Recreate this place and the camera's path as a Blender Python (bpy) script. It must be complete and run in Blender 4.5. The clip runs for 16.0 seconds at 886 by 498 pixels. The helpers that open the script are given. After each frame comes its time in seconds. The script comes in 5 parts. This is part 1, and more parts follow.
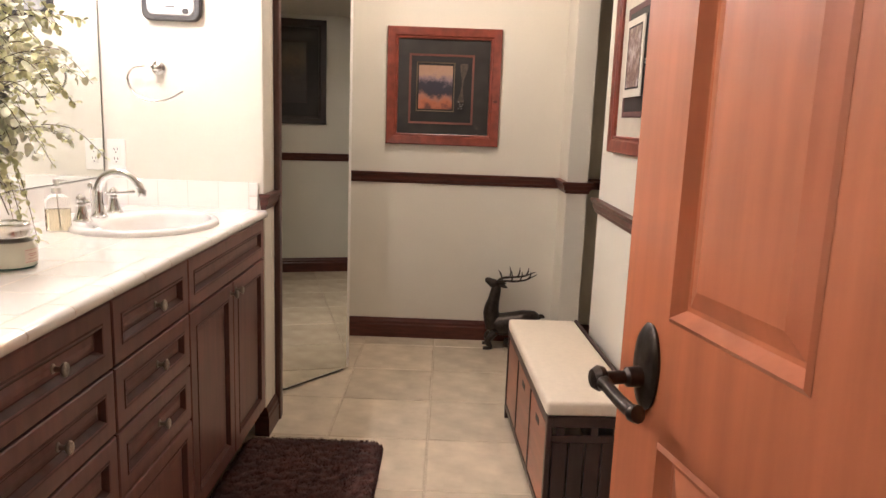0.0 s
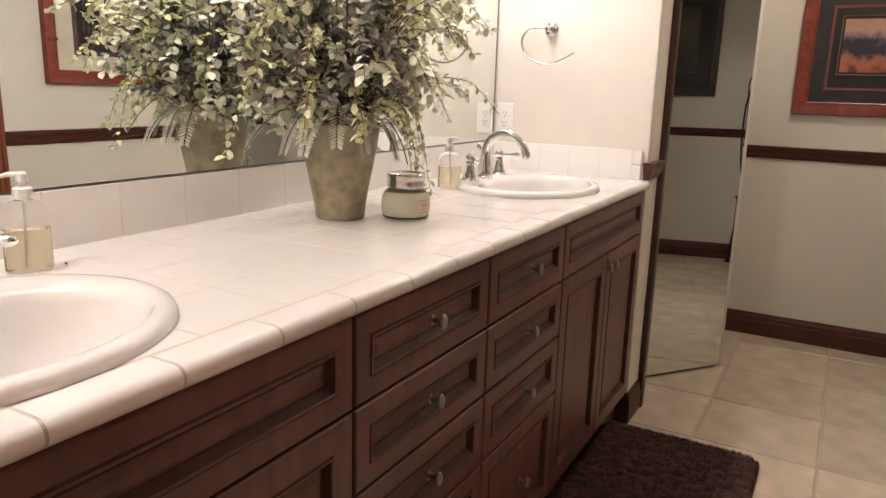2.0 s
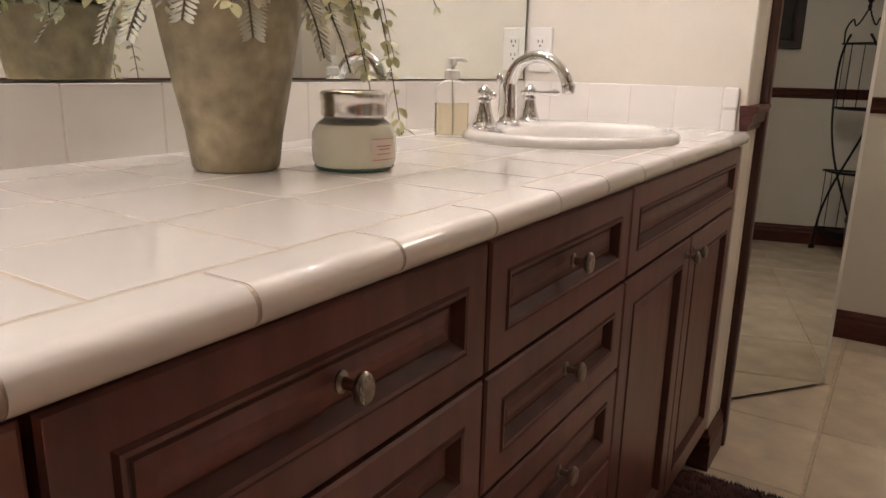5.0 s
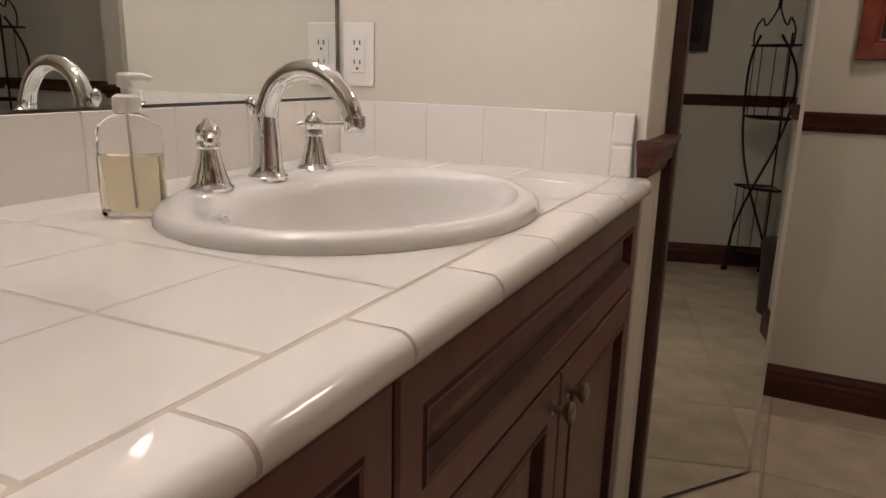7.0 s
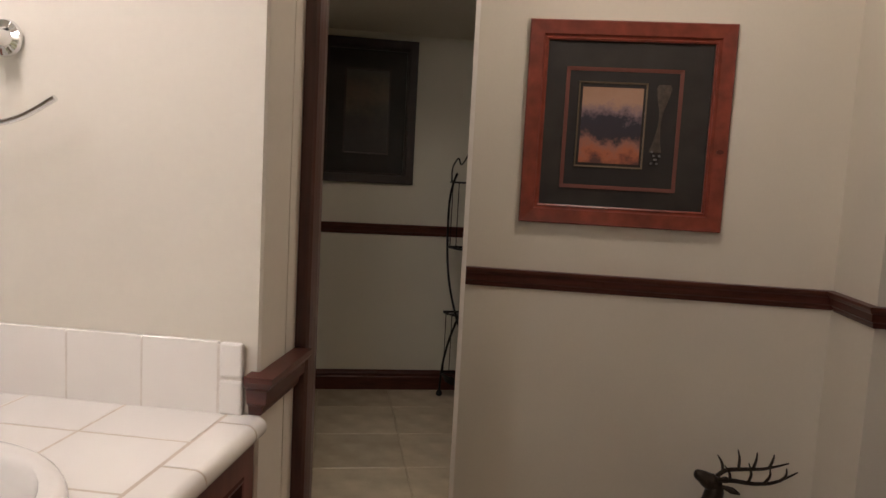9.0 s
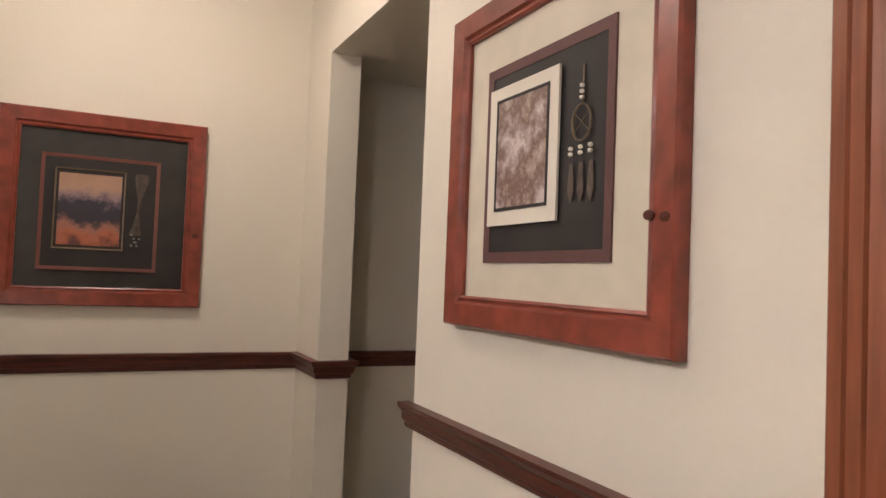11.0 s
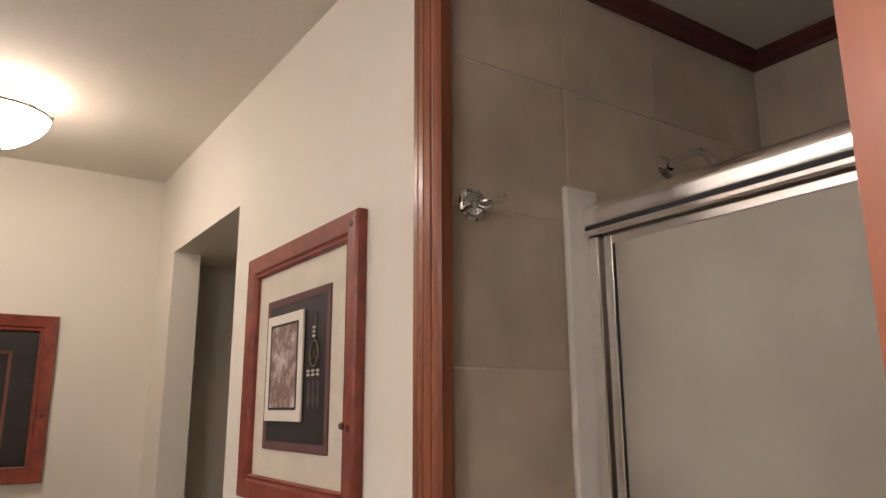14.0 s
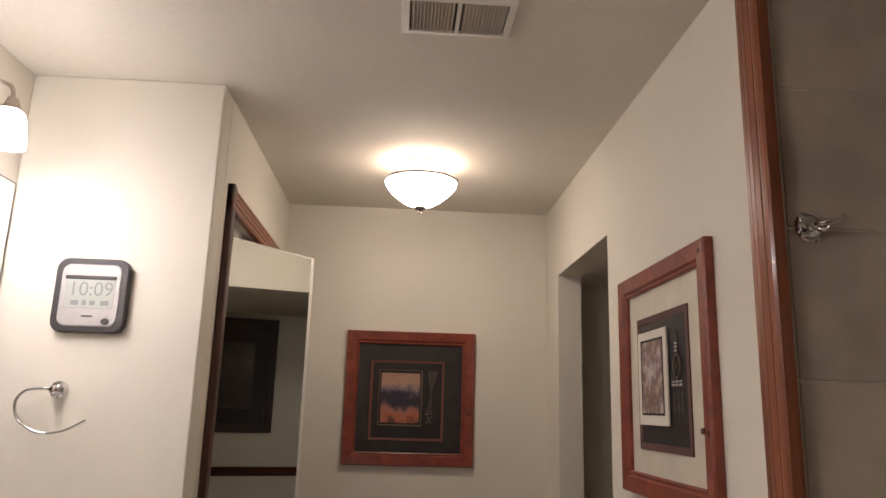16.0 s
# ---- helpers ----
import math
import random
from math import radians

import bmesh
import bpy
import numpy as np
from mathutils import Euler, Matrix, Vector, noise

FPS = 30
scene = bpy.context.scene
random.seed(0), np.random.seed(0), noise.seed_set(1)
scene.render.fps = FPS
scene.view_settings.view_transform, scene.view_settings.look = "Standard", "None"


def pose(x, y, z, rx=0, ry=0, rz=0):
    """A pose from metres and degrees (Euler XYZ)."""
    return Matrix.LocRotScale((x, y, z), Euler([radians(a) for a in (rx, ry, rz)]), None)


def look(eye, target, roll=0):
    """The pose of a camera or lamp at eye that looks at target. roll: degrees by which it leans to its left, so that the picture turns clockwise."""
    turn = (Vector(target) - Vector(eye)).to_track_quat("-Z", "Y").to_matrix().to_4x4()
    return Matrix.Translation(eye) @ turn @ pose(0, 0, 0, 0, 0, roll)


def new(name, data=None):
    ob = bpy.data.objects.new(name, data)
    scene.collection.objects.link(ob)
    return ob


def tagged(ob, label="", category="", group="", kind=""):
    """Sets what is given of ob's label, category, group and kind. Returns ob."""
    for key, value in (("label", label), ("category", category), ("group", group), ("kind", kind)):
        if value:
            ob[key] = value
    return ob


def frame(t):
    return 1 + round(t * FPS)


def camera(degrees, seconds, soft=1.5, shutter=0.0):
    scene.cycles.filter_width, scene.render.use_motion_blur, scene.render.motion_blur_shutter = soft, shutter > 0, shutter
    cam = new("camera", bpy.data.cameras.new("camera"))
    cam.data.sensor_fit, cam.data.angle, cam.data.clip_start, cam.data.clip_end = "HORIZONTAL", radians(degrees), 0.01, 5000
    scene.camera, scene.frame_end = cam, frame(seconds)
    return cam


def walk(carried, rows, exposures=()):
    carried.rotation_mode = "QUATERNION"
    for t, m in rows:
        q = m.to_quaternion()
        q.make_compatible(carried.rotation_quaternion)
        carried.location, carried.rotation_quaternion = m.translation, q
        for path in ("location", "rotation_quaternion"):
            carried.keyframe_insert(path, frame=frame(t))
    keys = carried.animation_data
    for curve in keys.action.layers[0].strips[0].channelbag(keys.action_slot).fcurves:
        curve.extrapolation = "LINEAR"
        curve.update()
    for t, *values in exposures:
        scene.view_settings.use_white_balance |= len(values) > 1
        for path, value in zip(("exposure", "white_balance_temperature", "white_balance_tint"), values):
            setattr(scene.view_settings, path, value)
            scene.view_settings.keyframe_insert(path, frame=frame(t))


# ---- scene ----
cam = camera(63.8, 16.0)
EXPOSURES = [(0, 0.58, 5850, 14), (1.5, 0.26, 5850, 14), (2, 0.18, 5850, 14), (2.5, 0.0, 5850, 14), (3, -0.14, 5850, 14), (5.5, -0.08, 5850, 14), (6.5, -0.38, 5850, 14), (7.5, -0.72, 5850, 14), (8, -0.75, 5850, 14), (8.5, -0.78, 5850, 14), (9, -0.5, 5850, 14), (9.5, -0.10, 5850, 14), (10, 0.12, 5850, 14), (12.5, -0.03, 5850, 14), (14, -0.08, 5850, 14), (15, -0.14, 5850, 14), (16, -0.58, 5850, 14)]
PATH = [
    (0, (0.496, 0.139, 1.289), (0.491, 2.107, 0.933), 2.1),
    (0.5, (0.472, 0.205, 1.27), (0.184, 2.149, 0.894), 1.9),
    (1, (0.446, 0.247, 1.243), (-0.091, 2.134, 0.854), 1.7),
    (1.5, (0.421, 0.28, 1.22), (-0.339, 2.086, 0.817), 1.8),
    (2, (0.397, 0.313, 1.224), (-0.553, 2.017, 0.782), 1.7),
    (2.5, (0.365, 0.364, 1.198), (-0.757, 1.951, 0.729), 2.1),
    (3, (0.328, 0.445, 1.144), (-0.905, 1.942, 0.654), 1.9),
    (3.2, (0.312, 0.472, 1.138), (-0.939, 1.945, 0.624), 2.1),
    (5.3, (0.118, 1.08, 1.056), (-0.912, 2.72, 0.555), 1.2),
    (5.5, (0.109, 1.15, 1.077), (-0.918, 2.787, 0.562), 1.1),
    (6, (0.091, 1.302, 1.093), (-0.925, 2.944, 0.573), 1.8),
    (6.5, (0.07, 1.462, 1.104), (-0.904, 3.132, 0.592), 1.6),
    (7, (0.019, 1.654, 1.093), (-0.838, 3.393, 0.601), 1.4),
    (7.5, (0.043, 1.819, 1.102), (-0.754, 3.584, 0.605), 1.3),
    (8, (0.064, 1.914, 1.157), (-0.634, 3.736, 0.721), 2.1),
    (8.5, (0.109, 1.957, 1.224), (-0.422, 3.862, 0.925), 3.4),
    (9, (0.16, 1.896, 1.28), (-0.065, 3.873, 1.077), 3.1),
    (9.5, (0.214, 1.777, 1.319), (0.327, 3.77, 1.196), 3.0),
    (10, (0.235, 1.662, 1.262), (0.688, 3.61, 1.264), 2.4),
    (10.2, (0.315, 1.688, 1.26), (0.85, 3.615, 1.288), 2.4),
    (12.3, (0.483, 1.244, 1.385), (1.811, 2.728, 1.567), 0.7),
    (12.5, (0.487, 1.212, 1.395), (1.85, 2.658, 1.614), 0.3),
    (13, (0.489, 1.126, 1.418), (1.881, 2.527, 1.731), -0.3),
    (13.5, (0.479, 1.046, 1.435), (1.781, 2.515, 1.819), -0.5),
    (14, (0.44, 0.96, 1.42), (1.538, 2.573, 1.858), -0.3),
    (14.5, (0.456, 0.887, 1.421), (1.292, 2.644, 1.882), 0.4),
    (15, (0.472, 0.835, 1.424), (1.039, 2.696, 1.889), 0.9),
    (15.5, (0.45, 0.757, 1.419), (0.766, 2.678, 1.879), 1.4),
    (16, (0.406, 0.658, 1.417), (0.511, 2.606, 1.858), 1.7),
]
walk(cam, [(t, look(eye, target, roll)) for t, eye, target, roll in PATH], EXPOSURES)

# ---- world and light ----
world = bpy.data.worlds.new("world")
scene.world = world
world.use_nodes = True
world.node_tree.nodes["Background"].inputs[0].default_value = (0.05, 0.045, 0.04, 1)
world.node_tree.nodes["Background"].inputs[1].default_value = 0.25


def lamp(name, place, watts, colour, radius):
    data = bpy.data.lights.new(name, "POINT")
    data.energy, data.color, data.shadow_soft_size = watts, colour, radius
    ob = new(name, data)
    ob.location = place
    return ob


WARM = (1.0, 0.855, 0.785)
AMBER = (1.0, 0.80, 0.62)
# first three bulbs belong to an unseen bar added over the near sink
VANITY_Y = (0.50, 0.72, 0.94, 2.11, 2.33, 2.55)
for vy in VANITY_Y:
    lamp("vanity_bulb", (-0.69, vy, 2.085), 6.3, WARM, 0.03)
for dx in (-0.05, 0.05):
    lamp("ceiling_bulb", (0.46 + dx, 3.52, 2.335), 2.4, AMBER, 0.03)

# ---- materials ----


def material(name, colour, rough=0.5, metal=0.0, scale=0.0, amount=0.15, stretch=(1, 1, 1), bump=0.0, bump_scale=0.0,
             rnd=0.0, blot=0.0, blot_scale=2.0, spec=0.5, coat=0.0, trans=0.0, ior=1.45, emit=None, power=0.0, sheen=0.0, sub=0.0):
    """Principled surface with grain, blotches, relief and a small change from object to object."""
    m = bpy.data.materials.new(name)
    m.use_nodes = True
    t = m.node_tree
    p = t.nodes["Principled BSDF"]
    p.inputs["Roughness"].default_value = rough
    p.inputs["Metallic"].default_value = metal
    p.inputs["Specular IOR Level"].default_value = spec
    p.inputs["Coat Weight"].default_value = coat
    p.inputs["Coat Roughness"].default_value = 0.05
    p.inputs["Transmission Weight"].default_value = trans
    p.inputs["IOR"].default_value = ior
    p.inputs["Sheen Weight"].default_value = sheen
    if emit:
        p.inputs["Emission Color"].default_value = (*emit, 1)
        p.inputs["Emission Strength"].default_value = power
    c = (*colour, 1)
    p.inputs["Base Color"].default_value = c
    coord = t.nodes.new("ShaderNodeTexCoord")
    mp = t.nodes.new("ShaderNodeMapping")
    mp.inputs["Scale"].default_value = stretch
    t.links.new(coord.outputs["Object"], mp.inputs["Vector"])
    vec = mp.outputs["Vector"]
    out = None

    def vary(src, factor_out, low, high):
        ramp = t.nodes.new("ShaderNodeMapRange")
        ramp.inputs[1].default_value, ramp.inputs[2].default_value = 0.25, 0.75
        ramp.inputs[3].default_value, ramp.inputs[4].default_value = low, high
        t.links.new(factor_out, ramp.inputs[0])
        mul = t.nodes.new("ShaderNodeVectorMath")
        mul.operation = "SCALE"
        if src is None:
            mul.inputs[0].default_value = colour
        else:
            t.links.new(src, mul.inputs[0])
        t.links.new(ramp.outputs[0], mul.inputs["Scale"])
        return mul.outputs[0]

    if scale:
        n = t.nodes.new("ShaderNodeTexNoise")
        n.inputs["Scale"].default_value, n.inputs["Detail"].default_value = scale, 5
        t.links.new(vec, n.inputs["Vector"])
        out = vary(out, n.outputs[0], 1 - amount, 1 + amount)
    if blot:
        n = t.nodes.new("ShaderNodeTexNoise")
        n.inputs["Scale"].default_value, n.inputs["Detail"].default_value = blot_scale, 2
        t.links.new(coord.outputs["Object"], n.inputs["Vector"])
        out = vary(out, n.outputs[0], 1 - blot, 1 + blot)
    if rnd:
        oi = t.nodes.new("ShaderNodeObjectInfo")
        out = vary(out, oi.outputs["Random"], 1 - rnd, 1 + rnd)
    if out is not None:
        t.links.new(out, p.inputs["Base Color"])
    if bump:
        n = t.nodes.new("ShaderNodeTexNoise")
        n.inputs["Scale"].default_value, n.inputs["Detail"].default_value = bump_scale or 60, 3
        t.links.new(vec, n.inputs["Vector"])
        b = t.nodes.new("ShaderNodeBump")
        b.inputs["Strength"].default_value, b.inputs["Distance"].default_value = bump, 0.004
        t.links.new(n.outputs[0], b.inputs["Height"])
        t.links.new(b.outputs[0], p.inputs["Normal"])
    return m


PAINT = material("cream wall paint", (0.715, 0.672, 0.575), 0.75, scale=90, amount=0.012, blot=0.04, blot_scale=1.5, bump=0.05, bump_scale=45)
CEIL = material("ceiling paint", (0.70, 0.655, 0.575), 0.8, scale=60, amount=0.03, blot=0.05, blot_scale=1.2, bump=0.35, bump_scale=22)
WHITE = material("white paint", (0.78, 0.75, 0.68), 0.5, scale=40, amount=0.02)
FLOOR_TILE = material("stone floor tile", (0.61, 0.52, 0.39), 0.26, scale=9, amount=0.15, blot=0.13, blot_scale=2.2, rnd=0.07, bump=0.12, bump_scale=16)
FLOOR_GROUT = material("floor grout", (0.50, 0.42, 0.31), 0.9, scale=80, amount=0.15)
SHOWER_TILE = material("shower tile", (0.53, 0.462, 0.365), 0.36, scale=7, amount=0.16, blot=0.16, blot_scale=3, rnd=0.06, bump=0.05, bump_scale=20)
SHOWER_GROUT = material("shower grout", (0.60, 0.55, 0.47), 0.9, scale=80, amount=0.1)
COUNTER_TILE = material("glazed white tile", (0.86, 0.83, 0.775), 0.05, scale=4, amount=0.02, rnd=0.008, bump=0.012, bump_scale=7, coat=0.2)
COUNTER_GROUT = material("beige grout", (0.55, 0.475, 0.385), 0.5, scale=90, amount=0.10)
SPLASH_GROUT = material("cream grout", (0.72, 0.67, 0.60), 0.8, scale=90, amount=0.08)
PORCELAIN = material("white porcelain", (0.84, 0.815, 0.77), 0.06, coat=0.4, scale=3, amount=0.01)
CHROME = material("chrome", (0.78, 0.78, 0.78), 0.04, 1.0)
NICKEL = material("aged nickel", (0.40, 0.355, 0.30), 0.28, 1.0, scale=120, amount=0.2)
ALU = material("polished aluminium", (0.86, 0.85, 0.83), 0.2, 1.0, scale=30, amount=0.05, stretch=(1, 0.02, 1))
MIRROR = material("mirror", (0.86, 0.89, 0.86), 0.0, 1.0)
EDGE = material("mirror edge", (0.09, 0.10, 0.09), 0.4)
IRON = material("black wrought iron", (0.018, 0.016, 0.015), 0.45, 0.6, scale=70, amount=0.3, bump=0.2, bump_scale=90)
BRONZE = material("dark bronze", (0.045, 0.035, 0.028), 0.35, 0.7, scale=50, amount=0.4, bump=0.15, bump_scale=70)
DARK_TRIM = material("dark mahogany trim", (0.085, 0.026, 0.017), 0.38, scale=9, amount=0.35, stretch=(1, 1, 9), coat=0.04, spec=0.35)
RED_TRIM = material("red brown casing wood", (0.235, 0.075, 0.034), 0.32, scale=14, amount=0.28, stretch=(6, 6, 0.4), coat=0.2)
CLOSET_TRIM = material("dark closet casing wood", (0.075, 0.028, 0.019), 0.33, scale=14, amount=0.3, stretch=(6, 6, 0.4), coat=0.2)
CABINET = material("stained maple cabinet", (0.150, 0.058, 0.046), 0.38, scale=10, amount=0.22, stretch=(4, 4, 0.5), blot=0.14, blot_scale=2.5, rnd=0.06, coat=0.15)
GLAZE_SHADE = material("dark glaze and bevel shade", (0.075, 0.029, 0.022), 0.5, scale=30, amount=0.2, spec=0.2)
DOOR_WOOD = material("stained alder door", (0.36, 0.118, 0.052), 0.36, scale=7, amount=0.16, stretch=(5, 5, 0.45), blot=0.10, blot_scale=3, coat=0.15)
FRAME_WOOD = material("red stained pine frame", (0.21, 0.046, 0.026), 0.36, scale=9, amount=0.28, stretch=(3, 3, 3), blot=0.15, blot_scale=7, coat=0.1)
FRAME_DARK = material("dark picture frame", (0.03, 0.018, 0.014), 0.35, scale=12, amount=0.3)
KNOT = material("pine knot", (0.09, 0.022, 0.012), 0.5)
BENCH_RED = material("cherry bench panel", (0.25, 0.068, 0.034), 0.35, scale=8, amount=0.25, stretch=(4, 0.5, 4), coat=0.2)
BENCH_DARK = material("dark bench wood", (0.035, 0.016, 0.013), 0.38, scale=9, amount=0.3, stretch=(4, 4, 0.6), coat=0.1)
CUSHION = material("cream leatherette", (0.70, 0.61, 0.49), 0.55, scale=50, amount=0.04, bump=0.08, bump_scale=160)
RUG = material("brown shag", (0.060, 0.019, 0.013), 0.95, scale=40, amount=0.45, blot=0.35, blot_scale=11, sheen=0.15)
MAT_CREAM = material("cream mat board", (0.62, 0.57, 0.46), 0.8, scale=12, amount=0.06, blot=0.06, blot_scale=9, coat=0.3)
MAT_DARK = material("charcoal mat board", (0.028, 0.024, 0.020), 0.7, scale=10, amount=0.25, blot=0.2, blot_scale=5, coat=0.3)
MAT_BLACK = material("black mat board", (0.02, 0.017, 0.015), 0.7, scale=10, amount=0.2, coat=0.3)
MAT_WINE = material("wine mat bevel", (0.11, 0.05, 0.045), 0.7, scale=20, amount=0.1)
MAT_WHITE = material("white mat board", (0.72, 0.68, 0.58), 0.8, scale=15, amount=0.03, coat=0.3)
GOLD = material("dull gold fillet", (0.16, 0.12, 0.075), 0.4, 0.5)
PEWTER = material("bright pewter", (0.62, 0.59, 0.55), 0.22, 1.0, scale=60, amount=0.12)
BEAD = material("white bead", (0.75, 0.70, 0.60), 0.3)
FEATHER = material("brown feather", (0.07, 0.052, 0.04), 0.7, scale=60, amount=0.4)
PLASTIC = material("white plastic", (0.82, 0.80, 0.74), 0.35)
SLOT = material("dark slot", (0.03, 0.03, 0.03), 0.6)
CLOCK_DARK = material("dark grey plastic", (0.05, 0.046, 0.045), 0.35, scale=80, amount=0.1)
CLOCK_SILVER = material("silver plastic", (0.48, 0.465, 0.46), 0.32, 0.4, scale=60, amount=0.05)
LCD = material("lcd screen", (0.44, 0.46, 0.42), 0.25, scale=3, amount=0.05)
LCD_INK = material("lcd digits", (0.22, 0.25, 0.235), 0.4)
POT = material("olive stoneware pot", (0.32, 0.27, 0.17), 0.5, scale=38, amount=0.32, blot=0.25, blot_scale=9, bump=0.5, bump_scale=60)
WAX_GLASS = material("wax behind glass", (0.70, 0.69, 0.55), 0.35, scale=8, amount=0.05, coat=1.0)
WAX = material("pale green wax", (0.70, 0.69, 0.55), 0.55, scale=8, amount=0.05)
LABEL = material("paper label", (0.74, 0.64, 0.54), 0.7, scale=30, amount=0.04)
LABEL_INK = material("red label ink", (0.50, 0.24, 0.19), 0.7)
CLEAR = material("clear glass", (0.98, 0.98, 0.97), 0.02, trans=1.0, ior=1.2)
SOAP = material("amber liquid soap", (0.97, 0.90, 0.70), 0.04, trans=0.94, ior=1.33)
BIN = material("dark brown bin plastic", (0.06, 0.042, 0.034), 0.4, scale=40, amount=0.1)
VENT_DARK = material("vent shadow", (0.10, 0.085, 0.07), 0.8)
VENT_GREY = material("beige vent slat", (0.45, 0.39, 0.31), 0.55)
CARPET = material("hall carpet", (0.30, 0.25, 0.18), 0.95, scale=120, amount=0.3)
# darker than the room paint: the closet's shade is put into the colour
CLOSET_SHADE = material("closet wall with shade in its colour", (0.30, 0.26, 0.20), 0.8, scale=50, amount=0.05)
SHADE = material("white glass shade", (0.9, 0.87, 0.8), 0.3, emit=(1.0, 0.87, 0.78), power=26.0)
BOWL = material("alabaster glass bowl", (0.9, 0.86, 0.78), 0.3, emit=(1.0, 0.82, 0.65), power=33.0, scale=8, amount=0.05)
BOWL_INSIDE = material("white glass lining", (0.85, 0.81, 0.74), 0.4)
STEM = material("dark stem", (0.11, 0.09, 0.05), 0.7)
LEAF_PALE = material("pale eucalyptus leaf", (0.66, 0.66, 0.50), 0.45, rnd=0.2, scale=30, amount=0.35)
LEAF_LIME = material("lime leaf", (0.62, 0.61, 0.34), 0.45, scale=25, amount=0.3)
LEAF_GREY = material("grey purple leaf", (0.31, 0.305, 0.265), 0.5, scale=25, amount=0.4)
LEAF_FERN = material("sage fern", (0.46, 0.46, 0.36), 0.6, scale=25, amount=0.25)
BLOOM = material("dusty white bloom", (0.60, 0.52, 0.44), 0.8, scale=40, amount=0.2)


def frosted_glass():
    m = material("frosted shower glass", (0.69, 0.655, 0.56), 0.33, trans=0.42, ior=1.2, scale=3, amount=0.06, blot=0.20, blot_scale=2.6, bump=0.07, bump_scale=160)
    return m


def artwork(name, stops, scale, squash, grade=1.0):
    """A soft painted picture: bands of colour broken by noise."""
    m = bpy.data.materials.new(name)
    m.use_nodes = True
    t = m.node_tree
    p = t.nodes["Principled BSDF"]
    p.inputs["Roughness"].default_value = 0.5
    p.inputs["Coat Weight"].default_value = 0.3
    p.inputs["Coat Roughness"].default_value = 0.05
    co = t.nodes.new("ShaderNodeTexCoord")
    sep = t.nodes.new("ShaderNodeSeparateXYZ")
    t.links.new(co.outputs["Generated"], sep.inputs[0])
    n = t.nodes.new("ShaderNodeTexNoise")
    n.inputs["Scale"].default_value, n.inputs["Detail"].default_value, n.inputs["Roughness"].default_value = scale, 6, 0.65
    t.links.new(co.outputs["Object"], n.inputs["Vector"])
    a = t.nodes.new("ShaderNodeMath")
    a.operation = "MULTIPLY_ADD"
    a.inputs[1].default_value = squash
    t.links.new(n.outputs[0], a.inputs[0])
    gr = t.nodes.new("ShaderNodeMath")
    gr.operation = "MULTIPLY"
    gr.inputs[1].default_value = grade
    t.links.new(sep.outputs[2], gr.inputs[0])
    t.links.new(gr.outputs[0], a.inputs[2])
    s = t.nodes.new("ShaderNodeMath")
    s.operation = "SUBTRACT"
    s.inputs[1].default_value = squash * 0.5 - 0.5 + 0.5 * grade
    t.links.new(a.outputs[0], s.inputs[0])
    r = t.nodes.new("ShaderNodeValToRGB")
    while len(r.color_ramp.elements) < len(stops):
        r.color_ramp.elements.new(0.5)
    for e, (pos, col) in zip(r.color_ramp.elements, stops):
        e.position, e.color = pos, (*col, 1)
    t.links.new(s.outputs[0], r.inputs[0])
    t.links.new(r.outputs[0], p.inputs["Base Color"])
    return m


FROST = frosted_glass()
ART_SUNSET = artwork("sunset painting", [(0.0, (0.10, 0.035, 0.03)), (0.14, (0.40, 0.12, 0.05)), (0.27, (0.30, 0.13, 0.09)), (0.38, (0.028, 0.02, 0.03)), (0.56, (0.025, 0.022, 0.035)),
                                         (0.68, (0.24, 0.16, 0.17)), (0.80, (0.40, 0.24, 0.16)), (1.0, (0.36, 0.21, 0.13))], 13, 0.75, 0.95)
ART_SNOW = artwork("winter painting", [(0.0, (0.46, 0.40, 0.40)), (0.25, (0.58, 0.51, 0.50)), (0.42, (0.30, 0.22, 0.20)), (0.55, (0.16, 0.09, 0.07)),
                                       (0.7, (0.36, 0.27, 0.22)), (0.85, (0.50, 0.45, 0.42)), (1.0, (0.25, 0.22, 0.20))], 9, 2.4, 0.15)
ART_DARK = artwork("dark painting", [(0.0, (0.02, 0.015, 0.012)), (0.4, (0.04, 0.03, 0.025)), (0.7, (0.10, 0.075, 0.05)), (1.0, (0.05, 0.04, 0.035))], 14, 0.6)

# ---- building blocks ----


def mesh_from(name, bm, mat, smooth=False):
    me = bpy.data.meshes.new(name)
    bmesh.ops.recalc_face_normals(bm, faces=bm.faces[:])
    bm.to_mesh(me)
    bm.free()
    me.materials.append(mat)
    if smooth:
        me.shade_smooth()
        me.set_sharp_from_angle(angle=radians(38))
    return me


def part(name, bm, mat, parent=None, label="", smooth=False):
    ob = new(name, mesh_from(name, bm, mat, smooth))
    if parent is not None:
        ob.parent = parent
    return tagged(ob, label=label)


def thing(name, label, category, group="", at=(0, 0, 0), kind=""):
    ob = new(name)
    ob.location = at
    ob.empty_display_size = 0.05
    return tagged(ob, label, category, group, kind)


def setting(name, bm, mat, label, category, smooth=False):
    return tagged(part(name, bm, mat, None, label, smooth), category=category, kind="structure")


